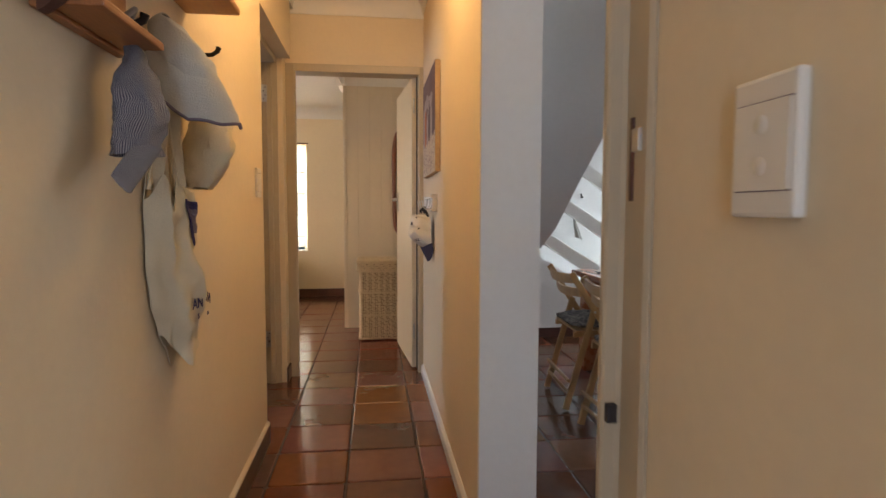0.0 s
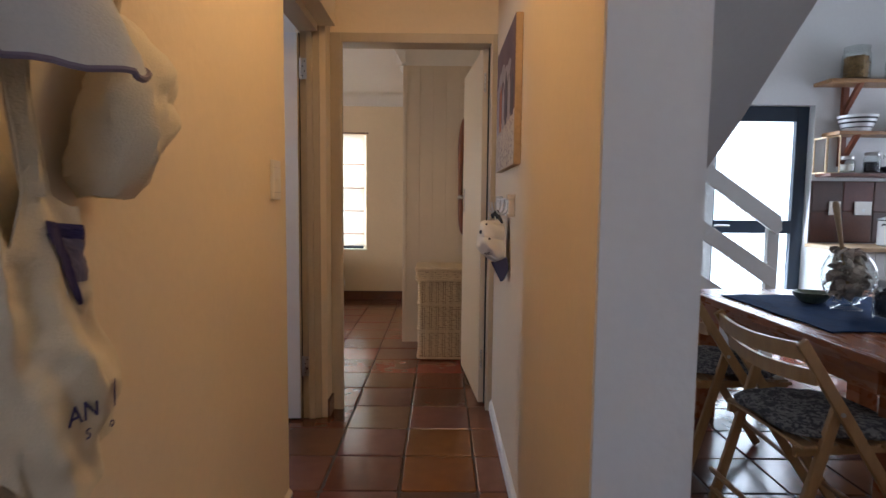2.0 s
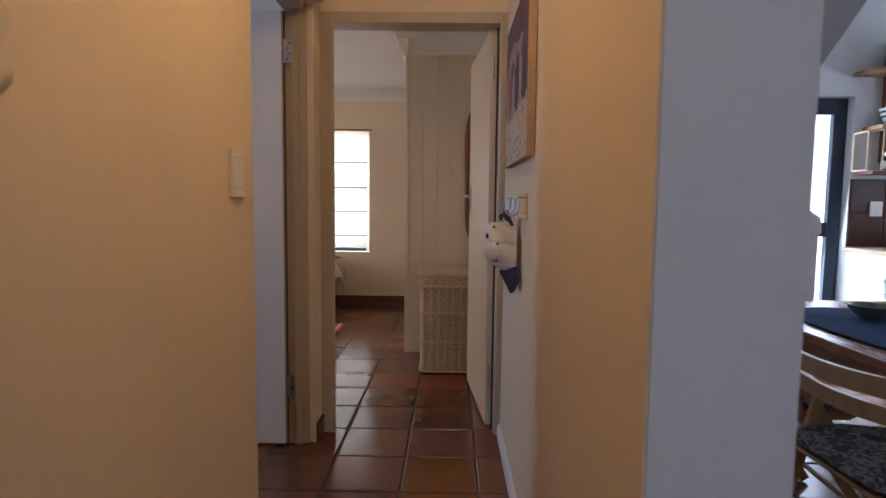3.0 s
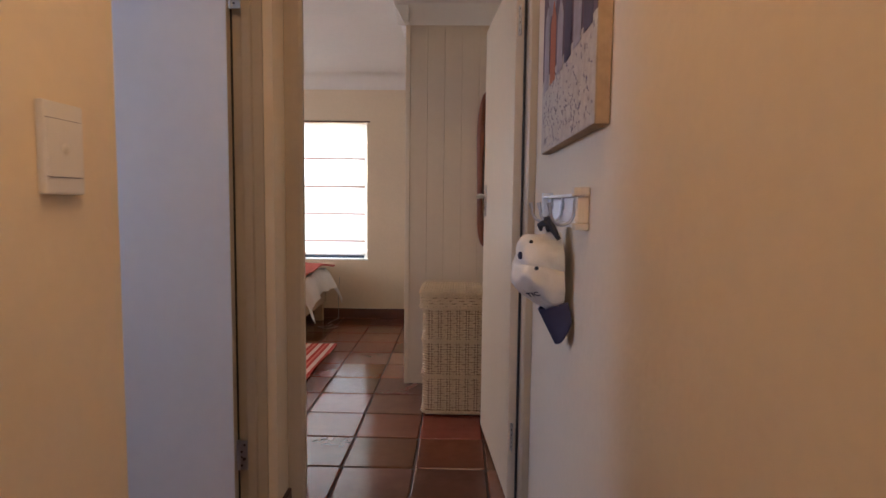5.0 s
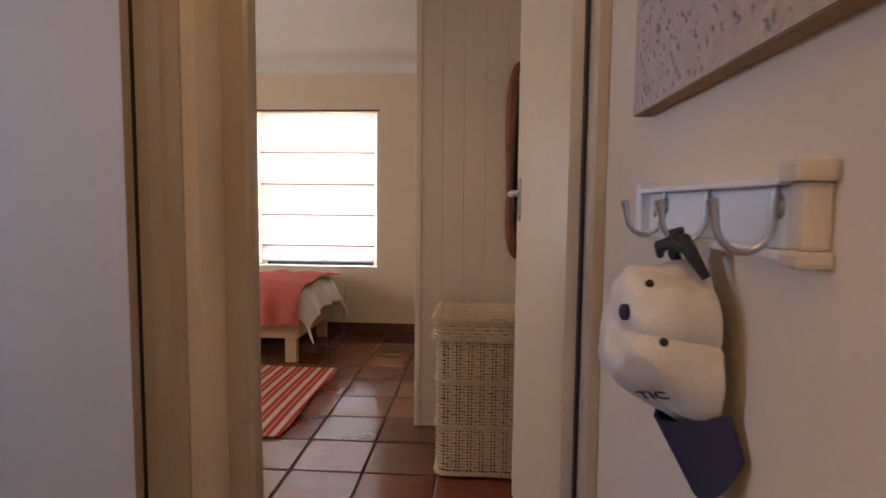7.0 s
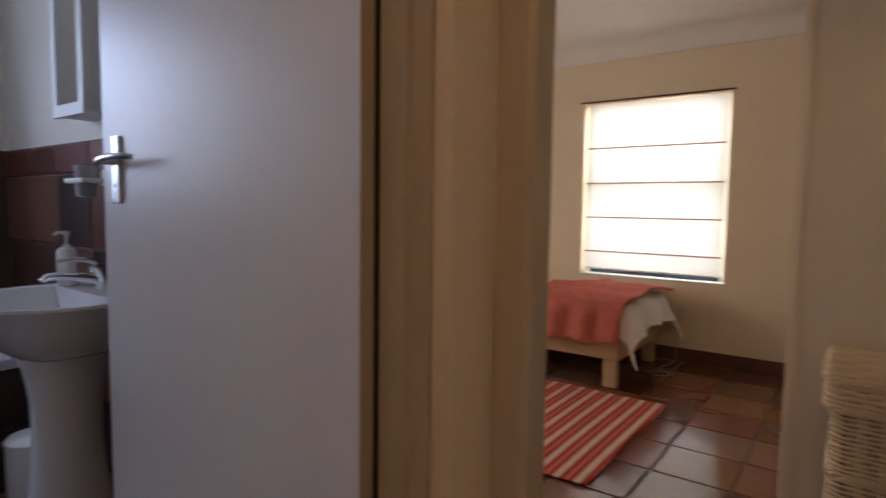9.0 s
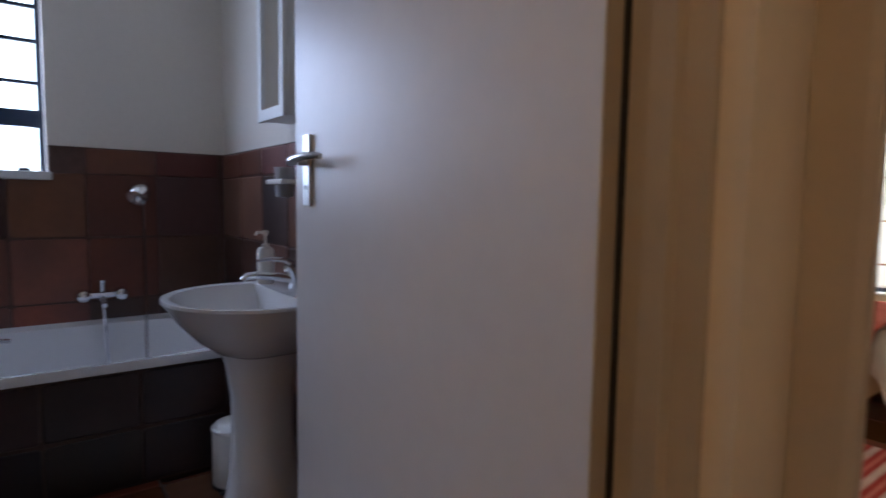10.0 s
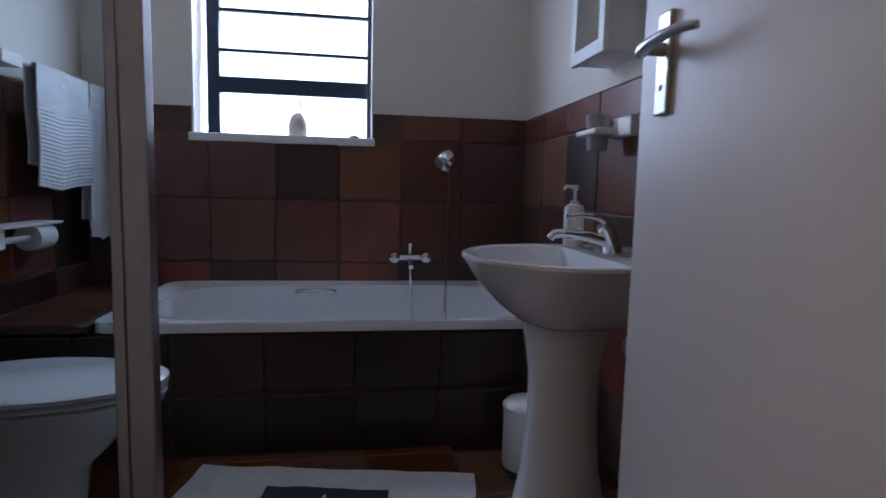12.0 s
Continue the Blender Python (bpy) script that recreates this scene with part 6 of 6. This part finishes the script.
# coat hooks on the wall over the lower flight, one with a grey cloth
for x, z in ((1.996, 1.21), (1.93, 0.985), (1.76, 0.70)):
    tagged(part("wall_hook", tube(bmesh.new(), [(x, 4.919, z), (x, 4.885, z - 0.004), (x - 0.02, 4.865, z + 0.012), (x - 0.028, 4.862, z + 0.030)], [0.010, 0.007, 0.007, 0.009], 8), BLACK, None, "", True), "small dark metal hook on the stair wall", "hook", "stair wall hooks")
tagged(part("cloth", sheet(bmesh.new(), lambda u, v: Vector((1.90 + 0.075 * u * (0.4 + 0.6 * v) + 0.02 * v, 4.870 + 0.012 * math.sin(9 * u), 0.985 - 0.15 * v - 0.03 * u * v)), 14, 12, 0.004), GREY_CLOTH, None, "", True), "folded grey cloth hanging from a stair wall hook", "cloth")

# kitchen wall: shelves on brackets, worktop, backsplash
for z, x0, dpt, mat, lab in ((2.067, 2.97, 0.21, WOOD, "oak wall shelf with kitchen jars"), (1.684, 3.06, 0.20, WOOD, "oak wall shelf with a striped bowl"), (1.37, 3.03, 0.18, DARK_WOOD, "dark wooden wall shelf over the backsplash")):
    s_ = thing("wall_shelf", (3.6, 4.82, z), lab, "shelf", "kitchen shelves")
    part("board", B(x0, 4.59, 4.919 - dpt, 4.919, z - 0.012, z + 0.016, bevel=0.004), mat, s_)
    for bx in (3.19, 4.2) if z > 1.5 else ():
        br_m = RED_WOOD
        b_ = part("bracket", B(bx, bx + 0.045, 4.885, 4.919, z - 0.24, z - 0.012, bevel=0.003), br_m, s_)
        part("brace", prism(bmesh.new(), [(4.885, z - 0.22), (4.885, z - 0.17), (4.76, z - 0.012), (4.72, z - 0.012)], "x", bx + 0.006, bx + 0.039), br_m, b_)
bs = setting("trim_backsplash", B(3.003, 4.59, 4.913, 4.9195, 0.84, 1.33), GROUT, "brown tiled kitchen backsplash", "tiled wall")
worktop = tagged(part("worktop", B(2.98, 4.59, 4.45, 4.918, 0.805, 0.835, bevel=0.005), BED_WOOD), "pale wooden kitchen worktop", "worktop")
kc = thing("kitchen_cabinet", (3.7, 4.7, 0), "white beadboard kitchen cabinet under the worktop", "cabinet")
part("body", B(3.0, 4.59, 4.485, 4.918, 0.002, 0.803), WHITE_PAINT, kc)
for k in range(22):
    part("bead_board", B(3.0 + k * 0.072, 3.0 + k * 0.072 + 0.068, 4.475, 4.485, 0.08, 0.80, bevel=0.003), WHITE_PAINT, kc)
for x, w in ((3.19, 0.09), (3.415, 0.135)):
    so = thing("wall_socket", (x, 4.905, 1.115), "white plastic wall socket on brown tiles", "socket")
    part("plate", B(x - w / 2, x + w / 2, 4.896, 4.9045, 1.062, 1.17, bevel=0.003), PLASTIC, so)
    part("rocker", B(x - 0.012, x + 0.012, 4.893, 4.896, 1.085, 1.11, bevel=0.001), WHITE_PAINT, so)
glass_jar("pasta_jar", (3.21, 4.80, 2.083), 0.095, 0.24, PASTA, 0.18, "glass jar of dried pasta with glass lid", JAR_GLASS, False, 0.88)
glass_jar("storage_jar", (3.58, 4.81, 2.083), 0.115, 0.20, PASTA, 0.03, "wide glass storage jar on the upper shelf", STONES, True, 0.8)
glass_jar("herb_jar", (3.60, 4.81, 1.70), 0.075, 0.17, SHELLS, 0.10, "glass jar with dark lid on the shelf", BLACK, False, 0.8)
glass_jar("sugar_jar", (3.205, 4.82, 1.386), 0.055, 0.12, PLASTIC, 0.07, "small glass jar of white sugar", STEEL, False, 0.8)
glass_jar("clip_jar", (3.40, 4.82, 1.386), 0.06, 0.15, STONES, 0.09, "clip-top glass jar of dark beans", STEEL, True, 0.8)
tagged(part("shallow_dish", lathe(bmesh.new(), [(0.05, 0), (0.09, 0.02), (0.11, 0.055), (0.106, 0.056), (0.085, 0.024), (0.02, 0.008)], (3.60, 4.82, 1.386), 24), STONES, None, "", True), "shallow dark dish on the lower shelf", "dish")
sbw = thing("striped_bowl", (3.24, 4.79, 1.70), "white enamel bowl with black bands on the shelf", "bowl")
prof2 = [(0.075, 0.0), (0.085, 0.004), (0.105, 0.035), (0.122, 0.075), (0.136, 0.118)]
part("bowl", lathe(bmesh.new(), prof2 + [(0.131, 0.118), (0.10, 0.04), (0.06, 0.012)], (3.24, 4.79, 1.70), 32), CERAMIC, sbw, "", True)
for z0, r0, r1 in ((0.022, 0.0985, 0.104), (0.055, 0.116, 0.1205), (0.086, 0.1275, 0.132)):
    part("band", lathe(bmesh.new(), [(r0, z0), (r1, z0 + 0.013), (r1 - 0.002, z0 + 0.013), (r0 - 0.002, z0)], (3.24, 4.79, 1.70), 32, cap=False), BLACK, sbw)
kt = thing("enamel_pot", (3.51, 4.66, 0.836), "white enamel lidded pot on the worktop", "pot")
part("pot", lathe(bmesh.new(), [(0.115, 0), (0.125, 0.006), (0.125, 0.19), (0.128, 0.195)], (3.51, 4.66, 0.836), 32), CERAMIC, kt, "", True)
part("lid", lathe(bmesh.new(), [(0.13, 0.195), (0.128, 0.203), (0.07, 0.228), (0.02, 0.236), (0.022, 0.255), (0.006, 0.26)], (3.51, 4.66, 0.836), 32), CERAMIC, kt, "", True)
part("rim", lathe(bmesh.new(), [(0.129, 0.190), (0.132, 0.194), (0.129, 0.199)], (3.51, 4.66, 0.836), 32, cap=False), BLACK, kt)
part("handle", tube(bmesh.new(), [(3.385, 4.65, 0.99), (3.365, 4.62, 1.0), (3.375, 4.585, 0.995), (3.42, 4.57, 0.985)], 0.006, 8), BLACK, kt, "", True)
wr = thing("wire_rack", (3.0, 4.8, 1.5), "small pale wooden plate rack beside the shelf", "rack")
for y in (4.74, 4.88):
    part("wire", tube(bmesh.new(), [(2.985, y, 1.385), (2.985, y, 1.65), (3.09, y, 1.665), (3.09, y, 1.385), (2.985, y, 1.385)], 0.006, 6), BED_WOOD, wr)
for x, z in ((2.985, 1.385), (3.09, 1.385), (2.985, 1.65), (3.09, 1.665)):
    part("wire", tube(bmesh.new(), [(x, 4.74, z), (x, 4.88, z)], 0.006, 6), BED_WOOD, wr)
pl = thing("sign", (3.52, 4.91, 1.50), "white plate with a dark word in a box", "sign")
part("plate", B(3.52, 3.80, 4.912, 4.9185, 1.44, 1.57, bevel=0.002), WHITE_PAINT, pl)
words("HOOP", 0.05, pose(3.625, 4.9105, 1.505, 90, 0, 0), BLACK, pl)
# long pale spoon standing in the shell vase
tagged(part("wooden_spoon", tube(bmesh.new(), [(1.83, 2.80, TT + 0.05), (1.765, 2.79, TT + 0.30), (1.725, 2.78, TT + 0.46), (1.72, 2.78, TT + 0.475)], [0.006, 0.008, 0.014, 0.008], 10), BED_WOOD, None, "", True), "long pale wooden stick standing in the vase", "stick")

# ---------------------------------------------------------------- tiles, piece by piece
P = 0.31


def tile_mesh(name, w, h, t, mat, seed):
    """One hand-made tile, lying, its top at z = 0: worn edges, slightly uneven outline."""
    rnd = random.Random(seed)
    bm = bmesh.new()
    g = 0.0035
    xs = [-w / 2 + g, w / 2 - g]
    ys = [-h / 2 + g, h / 2 - g]
    e = 0.005
    rings = []
    base = [(xs[0], ys[0]), (xs[1], ys[0]), (xs[1], ys[1]), (xs[0], ys[1])]
    base = [(x + rnd.uniform(-0.002, 0.002), y + rnd.uniform(-0.002, 0.002)) for x, y in base]

    def loop(ins, z):
        pts = []
        for k, (x, y) in enumerate(base):
            cx, cy = -math.copysign(1, x), -math.copysign(1, y)
            nx, ny = base[(k + 1) % 4]
            ccx, ccy = -math.copysign(1, nx), -math.copysign(1, ny)
            c = 0.010
            ex, ey = nx - x, ny - y
            L_ = math.hypot(ex, ey)
            for s in (c / L_, 0.5, 1 - c / L_):
                px, py = x + ex * s, y + ey * s
                sx = ins * (cx if abs(ey) < abs(ex) and s != 0.5 else 0)
                pts.append((px * (1 - 2 * ins / w), py * (1 - 2 * ins / h), z))
        return [bm.verts.new(p) for p in pts]
    rings = [loop(0, -t), loop(0, -0.004), loop(0.0025, -0.001), loop(e, 0)]
    ring_faces(bm, rings, True, False)
    bm.faces.new(rings[-1])
    bmesh.ops.recalc_face_normals(bm, faces=bm.faces)
    me = bpy.data.meshes.new(name)
    bm.to_mesh(me)
    bm.free()
    me.materials.append(mat)
    return me


FLOOR_TILES = [tile_mesh("tile", P, P, 0.012, TILE, k) for k in range(5)]
tile_rng = random.Random(7)


def lay(meshes, parent, m, jitter=0.0012):
    r = tile_rng
    ob = new("tile", r.choice(meshes))
    ob.parent = parent
    ob.matrix_basis = m @ pose(r.uniform(-1, 1) * 0.0015, r.uniform(-1, 1) * 0.0015, r.uniform(-1, 0) * jitter, r.uniform(-0.25, 0.25), r.uniform(-0.25, 0.25), 90 * r.randrange(4) + r.uniform(-0.35, 0.35))
    return ob


def floor_area(x0, x1, y0, y1):
    i0, i1 = math.floor((x0 + 0.085) / P), math.ceil((x1 + 0.085) / P)
    j0, j1 = math.floor((y0 - 2.240) / P), math.ceil((y1 - 2.240) / P)
    for i in range(i0, i1):
        for j in range(j0, j1):
            if (i, j) not in LAID:
                LAID.add((i, j))
                lay(FLOOR_TILES, FLOOR, pose(-0.085 + (i + 0.5) * P, 2.240 + (j + 0.5) * P, 0))


LAID = set()
floor_area(HN, HE, -0.3, 3.6)
floor_area(-2.3, 0.42, 3.6, 6.9)
floor_area(0.55, 3.2, 0.6, 4.9)
floor_area(-2.6, -0.6, 1.7, 3.69)

# the rest of the floor, out of the way of the walk, in one sheet of tiles
bm = bmesh.new()
for x0, x1, y0, y1 in ((HN, HE, -2.0, -0.3), (-3.4, -2.3, 3.8, 6.93), (-2.3, 0.42, 6.6, 6.93), (3.2, 4.6, 0.5, 4.92), (0.55, 3.2, 0.5, 0.7), (BX, -0.64, 1.55, 3.69)):
    for i in range(math.floor((x0 + 0.085) / P), math.ceil((x1 + 0.085) / P)):
        for j in range(math.floor((y0 - 2.240) / P), math.ceil((y1 - 2.240) / P)):
            cx, cy = -0.085 + (i + 0.5) * P, 2.240 + (j + 0.5) * P
            if (i, j) not in LAID and x0 - 0.15 < cx < x1 + 0.15:
                LAID.add((i, j))
                top = [(cx + a * 0.150, cy + b * 0.150, 0.0) for a, b in ((-1, -1), (1, -1), (1, 1), (-1, 1))]
                low = [(x, y, -0.006) for x, y, z in top]
                vs = [[bm.verts.new(q) for q in r] for r in (low, top)]
                bm.faces.new(vs[1])
                for k in range(4):
                    bm.faces.new((vs[0][k], vs[0][(k + 1) % 4], vs[1][(k + 1) % 4], vs[1][k]))
tagged(part("tile_field", bm, TILE, FLOOR), kind="stuff")

FULL = [tile_mesh("tile", P, P, 0.008, DARK_SHADE_TILE if k == 3 else WALL_TILE, 20 + k) for k in range(5)]
CUT = [tile_mesh("tile", P, 0.125, 0.008, WALL_TILE, 30 + k) for k in range(3)]
ROWS_Z = [(0.426, P), (0.736, P), (1.046, P), (1.2625, 0.123)]
# courses: bottoms at 0.271, 0.581, 0.891, 1.201


def tiled_wall(parent, to_wall, length, start, skip=()):
    """Courses of tiles on a wall, up to 1.325; to_wall(s, z) is the pose of a tile at s along it."""
    n = math.ceil((length - start) / P)
    for z, h in ROWS_Z:
        for k in range(-1, n):
            s = start + (k + 0.5) * P
            if s - P / 2 < -0.02 or s + P / 2 > length + 0.02:
                continue
            if any(a < s < b and lo < z < hi for a, b, lo, hi in skip):
                continue
            ob = lay(FULL if h == P else CUT, parent, to_wall(s, z), 0.001)
            if h != P:
                ob.matrix_basis = to_wall(s, z)


def backing(name, bm, label="tile bed on the bathroom wall"):
    return setting(name, bm, TILE_GROUT, label, "tiled wall")


west = backing("trim_tiling_west", bmesh.new())
bm = bmesh.new()
box(bm, BX, BX + 0.006, 1.55, BY, 0.0, 1.162)
box(bm, BX, BX + 0.006, 1.55, 2.03, 1.162, 1.327)
box(bm, BX, BX + 0.006, 2.892, BY, 1.162, 1.327)
bm.to_mesh(west.data)
bm.free()
west.data.materials.clear()
west.data.materials.append(TILE_GROUT)
tiled_wall(west, lambda s, z: pose(BX + 0.012, 1.55 + s, z, 90, 0, 90), BY - 1.55, 0.558 - 2 * P, [(0.33, 1.36, 1.2, 1.4)])
north = backing("trim_tiling_north", B(BX + 0.006, HN - 0.124, BY - 0.006, BY, 0, 1.327))
tiled_wall(north, lambda s, z: pose(BX + s, BY - 0.012, z, 90, 0, 0), 2.6, 0.012)
south = backing("trim_tiling_south", B(BX + 0.006, HN - 0.124, 1.55, 1.556, 0, 1.327))
tiled_wall(south, lambda s, z: pose(BX + s, 1.562, z, 90, 0, 180), 2.6, 0.012)
# tub front all in the dark tile: its shade is in the colour
APRON = [tile_mesh("tile", P, 0.215, 0.008, DARK_SHADE_TILE, 40 + k) for k in range(3)]
for k in range(7):
    for z in (0.112, 0.335):
        ob = new("tile", APRON[(k + int(z * 10)) % 3])
        ob.parent = apron
        ob.matrix_basis = pose(TX1 - 0.006, 1.72 + k * P, z, 90, 0, 90)
for k in range(3):
    ob = new("tile", FULL[k])
    ob.parent = ledge
    ob.matrix_basis = pose(TX1 - 0.012 - (k + 0.5) * 0.30, 1.745, TZ - 0.005)
KT = [tile_mesh("tile", 0.245, 0.245, 0.006, BACKSPLASH, 50 + k) for k in range(3)]
for i in range(6):
    for j in range(2):
        ob = new("tile", KT[(i + j) % 3])
        ob.parent = bs
        ob.matrix_basis = pose(3.13 + i * 0.247, 4.909, 0.964 + j * 0.247, 90, 0, 0)
